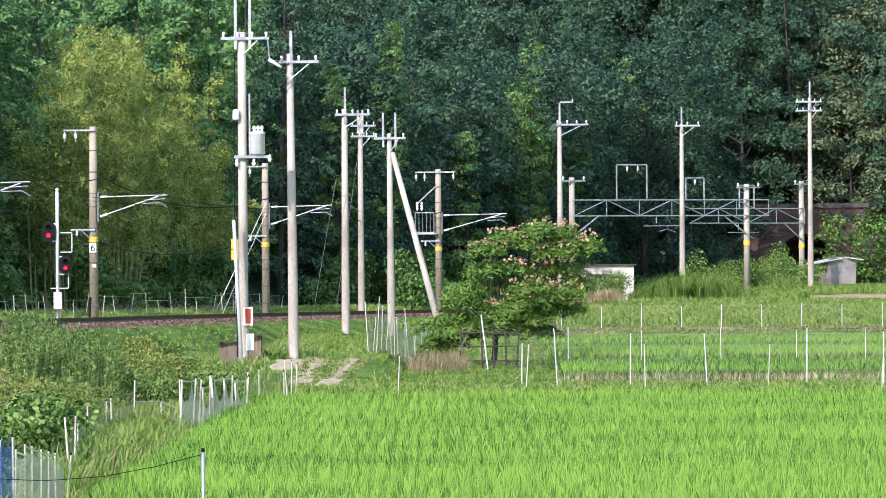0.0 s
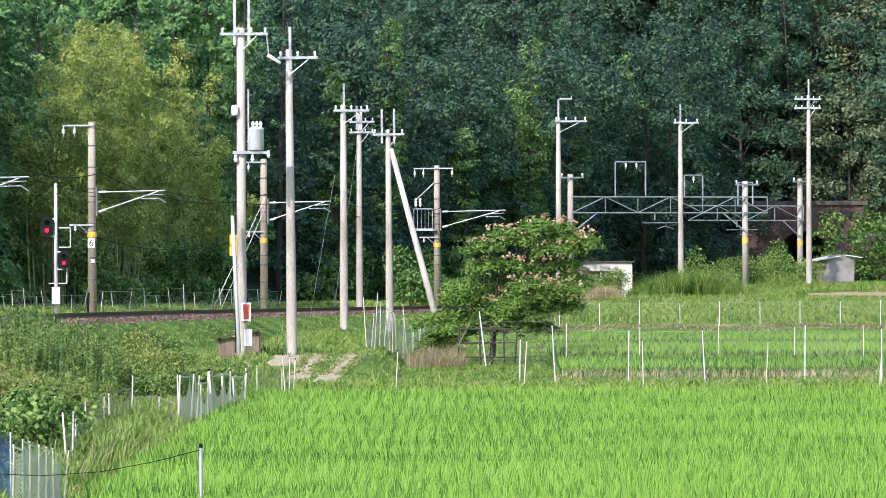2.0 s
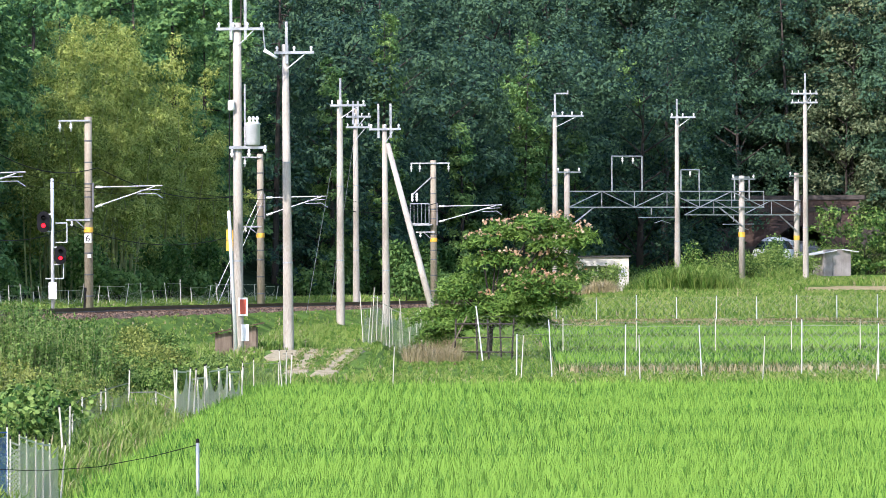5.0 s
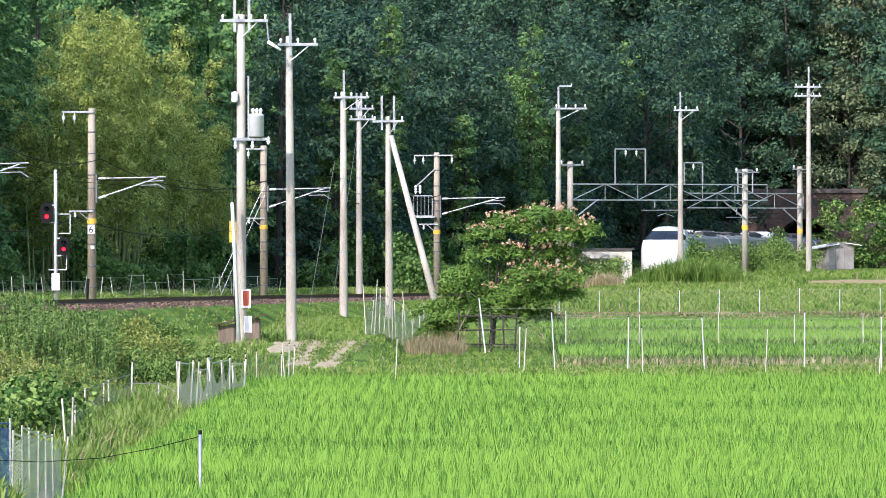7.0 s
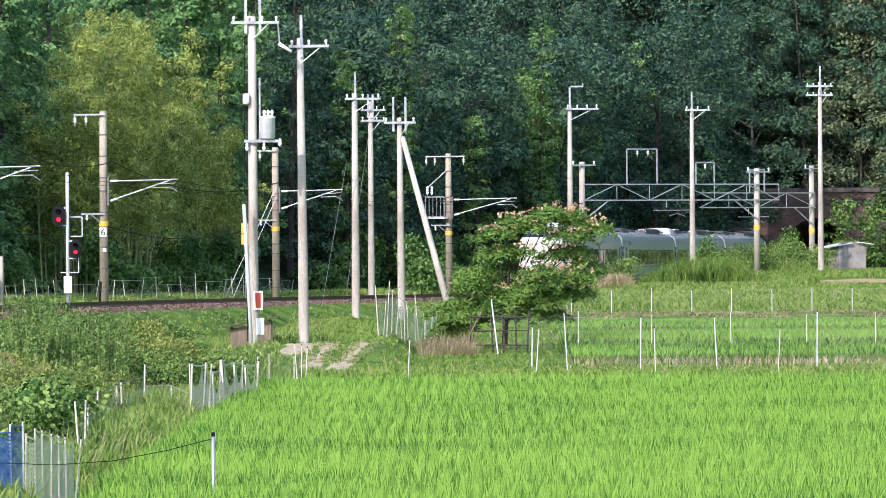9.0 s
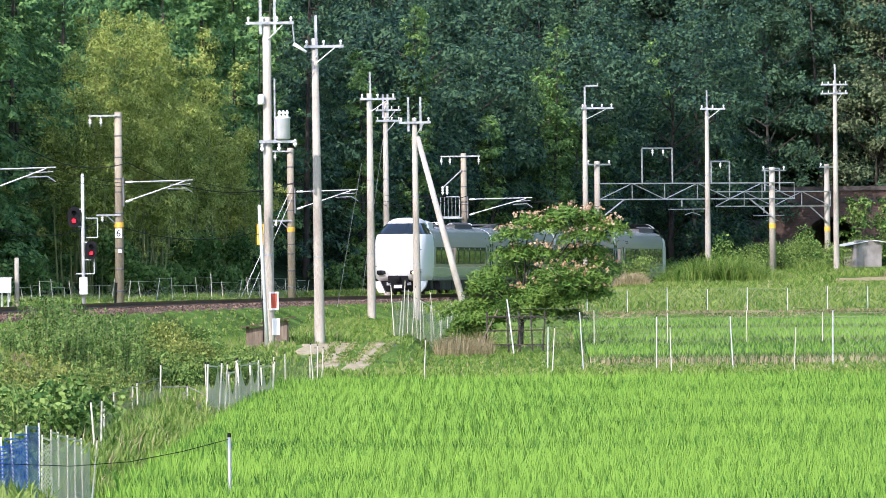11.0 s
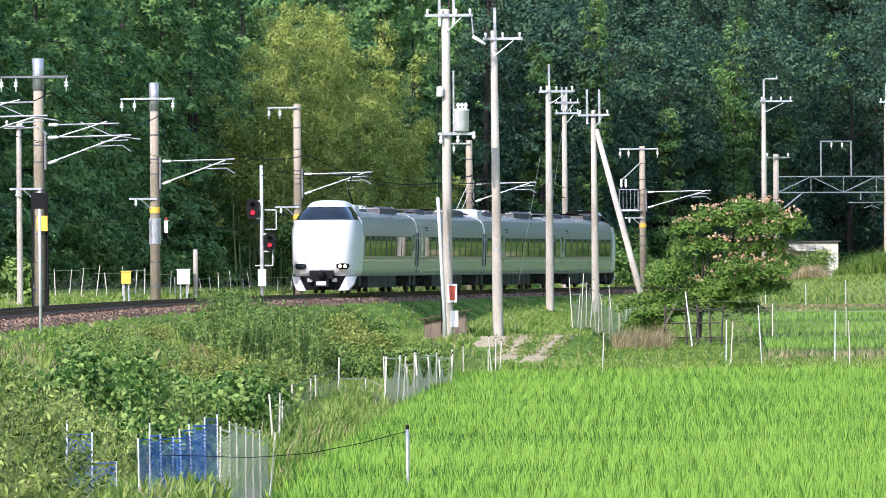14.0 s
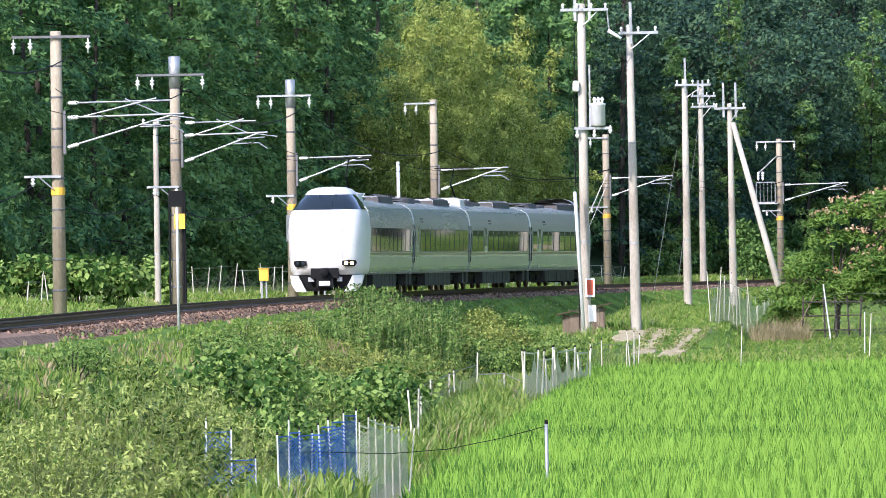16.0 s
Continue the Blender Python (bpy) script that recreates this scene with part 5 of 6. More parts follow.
def long_grass():
    rng = np.random.default_rng(24)
    # mown, dried growth along the shoulder of the field path
    p = grid_points(rng, 3.6, 22, 400.2, 403.6, 0.3)
    p = p[(p[:, 0] < 0.0507 * p[:, 1] + 1) & (np.abs(p[:, 1] - 401.9 - 0.5 * np.sin(p[:, 0] * 0.8)) < 1.2)]
    tufts("path_stubble", rng, np.column_stack([p, land(p[:, 0], p[:, 1])]), 7, 0.16, 0.02, 0.9, SEEDING, "mown dry stubble along the field path", "grass", True)
    for n, x0, x1, y0, y1, h, mat, lab in ((200, 10.8, 14.2, 490, 498, 0.75, GRASS, "tall arching green grass on a mound"), (260, 7.9, 10.2, 486, 494, 1.1, STRAW, "pale seeding long grass by the shelter"), (620, 10.6, 17.8, 490, 500, 1.9, GRASS, "tall arching green grass on a mound"), (260, 18.0, 24.0, 540, 556, 1.0, GRASS, "tall arching green grass on a mound")):
        p = np.column_stack([rng.uniform(x0, x1, n), rng.uniform(y0, y1, n)])
        hh = h * (0.35 + 0.65 * np.sin((p[:, 0] - x0) / (x1 - x0) * math.pi)) * rng.uniform(0.8, 1.1, n)
        tufts("long_grass", rng, np.column_stack([p, land(p[:, 0], p[:, 1])]), 9, hh, 0.026, 0.8, mat, lab, "grass")
    # short growth along the wheel ruts
    y = rng.uniform(301.5, 320, 900)
    k = rng.integers(0, 4, 900)
    u = (y - 303) / 15
    x = np.choose(k, [-5.15 + 0.35 * u, -4.55 + 0.35 * u, -4.05 + 0.63 * u, -3.45 + 0.63 * u]) + rng.normal(size=900) * 0.1
    pts = np.column_stack([x, y, land(x, y)])
    tufts("rut_grass", rng, pts[:600], 5, 0.13, 0.018, 0.8, GRASS, "short grass along the wheel ruts", "grass")
    tufts("rut_straw", rng, pts[600:], 6, 0.13, 0.014, 0.9, STRAW, "dry stubble along the wheel ruts", "grass")


def seeding_grass():
    """Tall seeding grass and fresh blades on the upper bank."""
    rng = np.random.default_rng(25)
    p = np.column_stack([rng.uniform(-22, -9.5, 6500), rng.uniform(136, 262, 6500)])
    s = track_side(p)
    drift = np.array([noise.noise((x * 0.4, y * 0.06, 9.0)) for x, y in p])
    p = p[(s > 3.3) & (s < 10.5) & (p[:, 0] > -0.0935 * p[:, 1] - 1) & (drift > -0.1)]
    pts = np.column_stack([p, land(p[:, 0], p[:, 1])])
    k = len(p) * 2 // 5
    low = np.clip((track_side(p) - 2.0) / 4.0, 0.3, 1.0)
    tufts("seeding_grass", rng, pts[:k], 6, rng.uniform(0.4, 0.85, k) * low[:k], 0.009, 0.35, SEEDING, "tall brownish seeding grass on the bank", "grass", True)
    tufts("tall_grass", rng, pts[k:], 7, rng.uniform(0.35, 0.8, len(p) - k) * low[k:], 0.014, 0.35, GRASS, "tall fresh green grass on the bank", "grass", True)


seeding_grass()
crops()
long_grass()
dikes()
grasses()


# ---- tunnel mouth and gantries ----
def tunnel():
    c = beside(PORTAL_Y, 0)
    m = float(np.interp(PORTAL_Y, TY, TM))
    rz = -math.degrees(math.atan(m))
    t = thing("tunnel_portal", (c.x, c.y, 0), "old brick tunnel portal with tree shade in its colour", "tunnel portal", kind="structure", rz=rz)
    # face with an arched hole
    def arch(r, spring=2.75, n=16):
        return [(r, -0.9)] + [(r * math.cos(math.pi * i / n), spring + r * math.sin(math.pi * i / n)) for i in range(n + 1)] + [(-r, -0.9)]
    inner = arch(2.0)
    outer = []
    for x, z in inner:
        k = max(abs(x) / 4.2, max(z - 1.0, 0.0) / 5.6, 1e-6)
        outer.append((x / k, min(1.0 + (z - 1.0) / k, 6.6) if z > 1.0 else -0.9))
    outer[0], outer[-1] = (4.2, -0.9), (-4.2, -0.9)
    face = Mesh()
    face.loft([[Vector((x, 0, z)) for x, z in inner], [Vector((x, 0, z)) for x, z in outer]])
    face.loft([[Vector((x, 0.7, z)) for x, z in inner], [Vector((x, 0, z)) for x, z in inner]])
    part("face_wall", face, MORTAR, t, "brick face wall darkened as if in shade")
    part("coping", Mesh().box(-4.5, -0.2, 6.55, 4.5, 0.6, 6.85).box(-4.3, -0.12, 5.75, 4.3, 0.0, 5.9), MORTAR, t, "stone coping")
    brick = Mesh().box(-0.22, -0.03, -0.085, 0.22, 0.0, 0.085).data("brick", BRICK)
    n = 0
    for j in range(38):
        z = 0.0 + 0.18 * j
        if 5.7 < z < 5.95 or z > 6.5:
            continue
        for i in range(-9, 10):
            x = 0.46 * (i + 0.5 * (j % 2))
            if abs(x) > 4.05 or math.hypot(x, max(0, z - 2.75)) < 2.4 or n > 298:
                continue
            if x < 0.4 and z < 3.4:
                continue
            part("brick", brick, BRICK, t, at=pose(x, -0.002, z))
            n += 1
    for i in range(21):
        a = math.pi * (i + 0.5) / 21
        part("arch_brick", Mesh().box(-0.14, -0.05, 2.02, 0.14, 0.0, 2.4, pose(0, 0, 2.75) @ Matrix.Rotation(math.pi / 2 - a, 4, "Y")), BRICK, t)
    tube = Mesh()
    rows = []
    for d in range(0, 260, 20):
        y = PORTAL_Y + d * 0.98
        rows.append([beside(y, x, z) for x, z in inner])
    tube.loft(rows)
    tube.add(rows[-1], [tuple(range(len(inner)))])
    inv = t.matrix_basis.inverted()
    tube.v = [tuple(inv @ Vector(p)) for p in tube.v]
    part("lining", tube, MORTAR, t, "dark tunnel lining")
    for sx in (-1, 1):
        part("wing_wall", Mesh().box(min(sx * 4.2, sx * 7.0), 0.1, -0.9, max(sx * 4.2, sx * 7.0), 0.8, 4.6), MORTAR, t, "wing wall darkened as if in shade")


def gantry(a, b, top, depth, frames, posts, label):
    """Lattice beam across the line between two places, with hoop frames on it."""
    a, b = Vector(a), Vector(b)
    g = thing("gantry", (a.x, a.y, 0), label, "gantry", "line gantries", rz=math.degrees(math.atan2(b.y - a.y, b.x - a.x)))
    span = (b - a).length
    for z in (top, top - depth):
        part("chord", Mesh().box(0, -0.05, z - 0.035, span, 0.05, z + 0.035), GALV, g, "galvanised beam chord")
    n = int(span / 2.0)
    for i in range(n):
        x0, x1 = span * i / n, span * (i + 1) / n
        za, zb = (top, top - depth) if i % 2 else (top - depth, top)
        part("lattice_bar", Mesh().tube((x0, 0, za), (x1, 0, zb), 0.03, None, 6), GALV, g)
        part("lattice_bar", Mesh().tube((x1, 0, top), (x1, 0, top - depth), 0.025, None, 6), GALV, g)
    for x, w, h in frames:
        hoop = Mesh()
        hoop.line([(x, 0, top), (x, 0, top + h), (x + w, 0, top + h), (x + w, 0, top)], 0.05, 6)
        fr = part("hoop_frame", hoop, GALV, g, "steel hoop frame")
        for k in ((0.35, 0.7) if w > 1.5 else (0.5,)):
            part("hanging_insulator", Mesh().spun([(0.015, 0), (0.02, -0.1), (0.09, -0.14), (0.03, -0.2), (0.09, -0.26), (0.03, -0.32), (0.02, -0.45)], (x + w * k, 0, top + h), 8), PORCELAIN, fr, "", True)
    for x, ht in posts:
        z = ground_z(a.x + (b.x - a.x) * x / span, a.y + (b.y - a.y) * x / span) - 0.2
        p = part("post", Mesh().spun([(0.2, z), (0.17, ht - 0.02), (0.14, ht)], (x, 0.26, 0), 14), CONCRETE, g, "round concrete post", True)
        part("crossarm", Mesh().box(x - 0.8, 0.0, ht - 0.25, x + 0.8, 0.08, ht - 0.16), GALV, p)
        part("marker_band", Mesh().spun([(0.203, 3.6), (0.203, 3.9)], (x, 0.26, 0), 12), YELLOW, p)
        for dx in (-0.7, 0.7):
            part("pin_insulator", insulator(x + dx, 0.04, ht - 0.16), PORCELAIN, p, "", True)
        d = -1 if x > span / 2 else 1
        part("knee_brace", Mesh().tube((x, 0.05, top - depth - 1.2), (x + d * 1.7, 0.02, top - depth), 0.045, None, 6), GALV, p)
    drop = span * 0.42
    part("drop_arm", Mesh().line([(drop, 0, top - depth), (drop, 0, top - depth - 0.45)], 0.04, 6).line([(drop - 0.9, 0, top - depth - 0.62), (drop + 1.7, 0, top - depth - 0.6)], 0.03, 6).line([(drop + 0.2, 0, top - depth - 0.95), (drop + 0.7, 0, top - depth - 0.8), (drop + 1.3, 0, top - depth - 0.98)], 0.02, 5), GALV, g)
    return g


tunnel()
gantry((7.85, 522, 0), (19.7, 528, 0), 6.35, 0.95, ((2.9, 2.05, 2.1), (7.6, 1.25, 1.3)), ((0.0, 7.7), (11.9, 7.3)), "galvanised lattice gantry over the line with hoop frames")
gantry((16.0, 566, 0), (23.7, 572, 0), 6.2, 0.95, ((4.2, 1.25, 1.5),), ((9.7, 8.0),), "galvanised lattice gantry nearer the tunnel mouth")


# ---- signals and lineside boxes ----
def colour_light(x, y, top):
    z = ground_z(x, y) - 0.1
    s = thing("railway_signal", (x, y, z), "two-headed colour-light railway signal showing red", "railway signal")
    part("post", Mesh().spun([(0.075, 0), (0.07, top - z - 0.02), (0.04, top - z)], n=12), PAINT_GREY, s, "slim grey post", True)
    for dx, zz, k in ((-0.36, 3.55, 1.0), (0.34, 2.18, 0.88)):
        cz = zz - z
        head = Mesh()
        outline = [(0.27 * k * math.cos(a), 0.27 * k * math.sin(a) + (0.17 * k if math.sin(a) >= 0 else -0.17 * k)) for a in [2 * math.pi * i / 20 for i in range(20)]]
        n = len(outline)
        head.add([(dx + u, -0.2, cz + v) for u, v in outline] + [(dx + u, -0.12, cz + v) for u, v in outline], [tuple(range(n)), tuple(reversed(range(n, 2 * n)))] + [(i, n + i, n + (i + 1) % n, (i + 1) % n) for i in range(n)])
        h = part("backboard", head, DARK, s, "black oval backboard")
        part("lamp_case", Mesh().box(dx - 0.17 * k, -0.12, cz - 0.32 * k, dx + 0.17 * k, 0.12, cz + 0.32 * k), DARK, h)
        for q, mat, nm in ((0.17, DARK_LENS, "dark_lens"), (-0.15, LAMP_RED, "red_lens")):
            c = (dx, -0.22, cz + q * k)
            part(nm, Mesh().spun([(0.005, -0.01), (0.085 * k, 0.0), (0.085 * k, 0.02)], c, 14, (0, 1, 0)), mat, h, "lit red lens" if nm == "red_lens" else "", True)
            hood = Mesh()
            hood.loft([[Vector((dx + 0.11 * k * math.cos(a), yy, cz + q * k + 0.11 * k * math.sin(a))) for a in [math.radians(-10 + 200 * i / 10) for i in range(11)]] for yy in (-0.2, -0.42)])
            part("hood", hood, DARK, h)
        for bz in (cz - 0.42, cz + 0.3):
            part("bracket", Mesh().box(min(dx, 0), -0.05, bz, max(dx, 0), 0.05, bz + 0.05), PAINT_GREY, s)
    part("side_frame", Mesh().line([(0.12, 0.1, 2.7 - z), (0.6, 0.1, 2.7 - z), (0.6, 0.1, 3.5 - z), (0.12, 0.1, 3.5 - z)], 0.025, 5), PAINT_GREY, s)
    part("lower_bracket", Mesh().line([(-0.3, 0, 1.2 - z), (0.45, 0, 1.2 - z), (0.45, 0, 2.0 - z)], 0.025, 5), PAINT_GREY, s)
    part("base_box", Mesh().box(-0.16, -0.25, 0.35 - z, 0.17, -0.05, 1.05 - z), WHITE, s, "white equipment box")
    return s


def cabinet(x, y, w, h, lift, mat, name, label, two=True):
    z = ground_z(x, y)
    c = thing(name, (x, y, z), label, "equipment box", "lineside boxes")
    part("case", Mesh().box(-w / 2, -0.15, lift, w / 2, 0.15, lift + h).box(-w / 2 - 0.03, -0.18, lift + h, w / 2 + 0.03, 0.18, lift + h + 0.04), mat, c)
    for dx in ((-w / 4, w / 4) if two else (0,)):
        part("leg", Mesh().box(dx - 0.03, -0.03, -0.1, dx + 0.03, 0.03, lift), GALV, c)
    part("cabinet_door", Mesh().box(-w / 2 + 0.03, -0.162, lift + 0.03, w / 2 - 0.03, -0.152, lift + h - 0.05), mat, c)


DARK_LENS = plain("unlit_lens", (0.02, 0.02, 0.025), 0.1)
sig = beside(362, -2.35)
colour_light(sig.x, sig.y, 5.35)
b = beside(344, -3.3)
cabinet(b.x, b.y, 0.5, 0.56, 0.75, WHITE, "equipment_cabinet", "white metal lineside cabinet on legs")
p = thing("cable_post", (b.x + 0.45, b.y + 0.5, ground_z(b.x, b.y)), "short grey concrete cable post", "post")
part("post", Mesh().spun([(0.1, -0.1), (0.09, 2.1), (0.06, 2.12)], n=10), CONCRETE, p, "", True)
b = beside(318.5, -2.7)
cabinet(b.x, b.y, 0.34, 0.42, 0.85, YELLOW, "yellow_box", "yellow lineside box on twin legs")
b = beside(294.5, -3.6)
cabinet(b.x, b.y, 0.2, 0.75, 0.1, PAINT_GREY, "grey_cabinet", "narrow pale grey lineside cabinet", False)

# plates and gear on the masts
m6 = MASTS[3]
zz = m6.location.z
plate = part("number_plate", Mesh().box(-0.15, -0.235, 2.75 - zz, 0.15, -0.215, 3.15 - zz), WHITE, m6, "white plate with the figure 6")
fig = bpy.data.curves.new("figure", "FONT")
fig.body, fig.size, fig.align_x, fig.extrude = "6", 0.42, "CENTER", 0.002
tmp = new("figure", fig)
bpy.context.view_layer.update()
fm = bpy.data.meshes.new_from_object(tmp.evaluated_get(bpy.context.evaluated_depsgraph_get()))
bpy.data.objects.remove(tmp)
fm.materials.clear()
fm.materials.append(DARK)
part("figure", fm, DARK, plate, "black figure 6", at=pose(0, -0.24, 2.81 - zz, 90, 0, 0))
part("small_plate", Mesh().box(-0.02, -0.23, 2.1 - zz, 0.14, -0.21, 2.25 - zz), WHITE, m6)
part("dark_conduit", Mesh().tube((-0.2, -0.1, 0.1), (-0.12, -0.15, 1.3), 0.06), DARK, m6)
m2 = MASTS[1]
zz = m2.location.z
part("yellow_box", Mesh().box(-0.05, -0.4, 2.35 - zz, 0.3, -0.22, 2.85 - zz), YELLOW, m2, "yellow box on the mast")
for dx in (0.22, 0.28, -0.22):
    part("conduit", Mesh().line([(dx, -0.2, 0), (dx, -0.2, 3.6 - zz)], 0.035, 6), DARK, m2)
part("coil_band", Mesh().spun([(0.215, 2.0 - zz), (0.235, 2.02 - zz), (0.235, 2.98 - zz), (0.215, 3.0 - zz)], n=16), GALV, MASTS[2], "wound steel band")
arr = part("crossing_lamp", Mesh().box(0.38, -0.2, 2.95, 0.5, -0.08, 3.4), WHITE, MASTS[2], "white lamp case")
part("red_lens", Mesh().spun([(0.01, 0), (0.05, 0.01), (0.05, 0.1), (0.01, 0.12)], (0.44, -0.14, 3.4), 8), RED, arr)

m5 = MASTS[5]
zz = m5.location.z
cage = part("ladder_cage", Mesh().line([(-1.25, -0.3, 4.2 - zz), (-0.2, -0.3, 4.2 - zz), (-0.2, -0.3, 5.3 - zz), (-1.25, -0.3, 5.3 - zz), (-1.25, -0.3, 4.2 - zz)], 0.03, 5), GALV, m5, "steel switch cage")
for k in range(5):
    part("cage_bar", Mesh().tube((-1.04 + 0.21 * k, -0.3, 4.2 - zz), (-1.04 + 0.21 * k, -0.3, 5.3 - zz), 0.016, None, 5), GALV, cage)
part("cage_floor", Mesh().box(-1.4, -0.5, 4.1 - zz, 0.0, -0.1, 4.17 - zz), GALV, cage)
part("diagonal_arm", Mesh().tube((-0.1, -0.2, 6.75 - zz), (-1.15, -0.2, 5.8 - zz), 0.04, None, 6), GALV, m5)
for k in range(2):
    part("hanging_insulator", Mesh().spun([(0.02, 0), (0.09, -0.08), (0.04, -0.15), (0.09, -0.22), (0.04, -0.29), (0.09, -0.36), (0.02, -0.5)], (-1.15 + 0.25 * k, -0.2, 5.9 - zz), 8), PORCELAIN, m5, "white hanging insulator", True)

# yellow sign on a post beyond the track
sx, sy = -0.02365 * 412, 412.0
sz = ground_z(sx, sy) - 0.1
board = thing("lineside_sign", (sx, sy, sz), "yellow two-part lineside sign on a grey post", "railway sign")
part("post", Mesh().spun([(0.045, 0), (0.04, 3.6 - sz), (0.02, 3.62 - sz)], n=8), PAINT_GREY, board, "", True)
part("upper_plate", Mesh().box(-0.22, -0.09, 3.02 - sz, 0.2, -0.06, 3.5 - sz), YELLOW, board, "yellow plate")
part("lower_plate", Mesh().box(-0.22, -0.09, 2.5 - sz, 0.2, -0.06, 2.98 - sz), YELLOW, board, "yellow plate")
part("mark_bar", Mesh().box(-0.1, -0.098, 3.16 - sz, 0.06, -0.092, 3.36 - sz), DARK, board, "dark bar")

# a slim post before the mast, at the edge of the bank
gz = ground_z(-13.9, 200) - 0.1
g = thing("marker_post", (-13.9, 200, gz), "slim grey pipe post with black marker head", "post")
part("post", Mesh().spun([(0.035, 0), (0.033, 2.85 - gz), (0.02, 2.87 - gz)], n=8), PAINT_GREY, g, "", True)
part("marker_head", Mesh().box(-0.16, -0.05, 2.45 - gz, 0.16, 0.05, 2.82 - gz), DARK, g, "black marker head")

# grey pole standing behind the masts
utility_pole(-21.4, 298, 6.1, 0.7, 5.95, -0.15, (), 0, 2, label="slim grey pole behind the overhead-line masts", r0=0.11, r1=0.085)


# ---- wires ----
def sag(a, b, drop, n=14):
    a, b = Vector(a), Vector(b)
    return [a.lerp(b, i / n) - Vector((0, 0, 4 * drop * (i / n) * (1 - i / n))) for i in range(n + 1)]


def wires():
    w, v = Mesh(), Mesh()
    ends = [200, 250, 287, 330, 378, 428, 482, 524, 568, 606]
    for a, b in zip(ends, ends[1:]):
        w.line(sag(beside(a, 0.1, 5.2), beside(b, -0.1, 5.2), 0.35), 0.011, 3)
        v.line(sag(beside(a, -0.1, 4.72), beside(b, 0.1, 4.72), 0.02, 6), 0.009, 3)
    solo("messenger_wire", w, DARK, "thin dark messenger wire over the track", "wire")
    solo("contact_wire", v, DARK, "thin dark contact wire over the track", "wire")
    f = Mesh()
    tops = [(200, -3.0, 6.9), (250, -3.0, 7.2), (287, -2.35, 6.95), (330, -2.35, 7.05), (378, -2.6, 6.0), (428, -2.9, 5.6), (482, -3.2, 5.4)]
    for (ya, sa, za), (yb, sb, zb) in zip(tops, tops[1:]):
        f.line(sag(beside(ya, sa, za), beside(yb, sb, zb), 0.85), 0.02, 4)
    solo("feeder_wire", f, DARK, "thick dark feeder cable hung from mast to mast", "wire")
    c = Mesh()
    lows = [(200, -4.2, 3.5), (250, -4.1, 3.5), (287, -3.5, 3.5), (330, -3.5, 3.5), (378, -3.7, 3.5), (428, -3.8, 3.5)]
    for (ya, sa, za), (yb, sb, zb) in zip(lows, lows[1:]):
        c.line(sag(beside(ya, sa, za), beside(yb, sb, zb), 0.75), 0.017, 4)
    solo("signal_cable", c, DARK, "dark signal cable sagging between masts", "wire")
    for a, b, r in (((-4.9, 404, 6.2), (-6.1, 404.5, -0.5), 0.012), ((-4.3, 454.5, 8.6), (-5.6, 454.5, -0.2), 0.012), ((-8.6, 427.6, 5.4), (-11.2, 426, -0.2), 0.011), ((-8.6, 427.6, 4.9), (-10.8, 426, -0.2), 0.011)):
        solo("guy_wire", Mesh().line([a, b], r, 4), GALV, "steel guy wire staying a pole", "guy wire", "guy wires")


wires()


# ---- fences and nets ----
def net_between(a, b, h, step, mat_width=0.006, lift=0.03, peak=0.0, rng=None, slack=0.0):
    """Crossing cords of a net hung between two stakes."""
    a, b = Vector(a), Vector(b)
    m = Mesh()
    along = (b - a)
    ln = along.length
    n = max(2, int(ln / step))
    def at(u, v):
        top = h - slack * 4 * u * (1 - u)
        return a + along * u + Vector((0, 0, lift + (top - lift) * v))
    rows = max(2, int(h / step))
    def strip(p, q):
        m.add([p + Vector((0, 0, mat_width / 2)), p - Vector((0, 0, mat_width / 2)), q - Vector((0, 0, mat_width / 2)), q + Vector((0, 0, mat_width / 2))], [(0, 1, 2, 3)])
    for i in range(n):
        for j in range(rows):
            u0, u1, v0, v1 = i / n, (i + 1) / n, j / rows, (j + 1) / rows
            strip(at(u0, v0), at(u1, v1)), strip(at(u0, v1), at(u1, v0))
    strip(at(0, 1), at(1, 1))
    return m


def fence(name, label, stakes, stake_mat, net_mat, step, r=0.018, width=0.006, slack=0.1, net=True, category="fence", cap=True, nets=None):
    """stakes: x, y, height, lean. Each stake is a part, and each bay of net."""
    x0, y0 = stakes[0][:2]
    f = thing(name, (x0, y0, ground_z(x0, y0)), label, category)
    base = Vector(f.location)
    feet = [Vector((x, y, ground_z(x, y))) - base for x, y, h, l in stakes]
    for p, (x, y, h, l) in zip(feet, stakes):
        s = part("stake", Mesh().tube(p - Vector((0, 0, 0.15)), p + Vector((l, 0, h)), r, r * 0.8, 7), stake_mat, f)
        if cap:
            part("stake_cap", Mesh().tube(p + Vector((l, 0, h)), p + Vector((l, 0, h + 0.05)), r * 1.1, r * 0.6, 6), DARK, s)
    if net:
        for (p, a), (q, b) in zip(zip(feet, stakes), zip(feet[1:], stakes[1:])):
            part("net_bay", net_between(p + Vector((0, -0.03, 0)), q + Vector((0, -0.03, 0)), min(a[2], b[2]) * 0.97, step, width, 0.02, slack=slack), net_mat, f)
    return f


rnd = random.Random(5)
def jig(v):
    return rnd.uniform(-v, v)


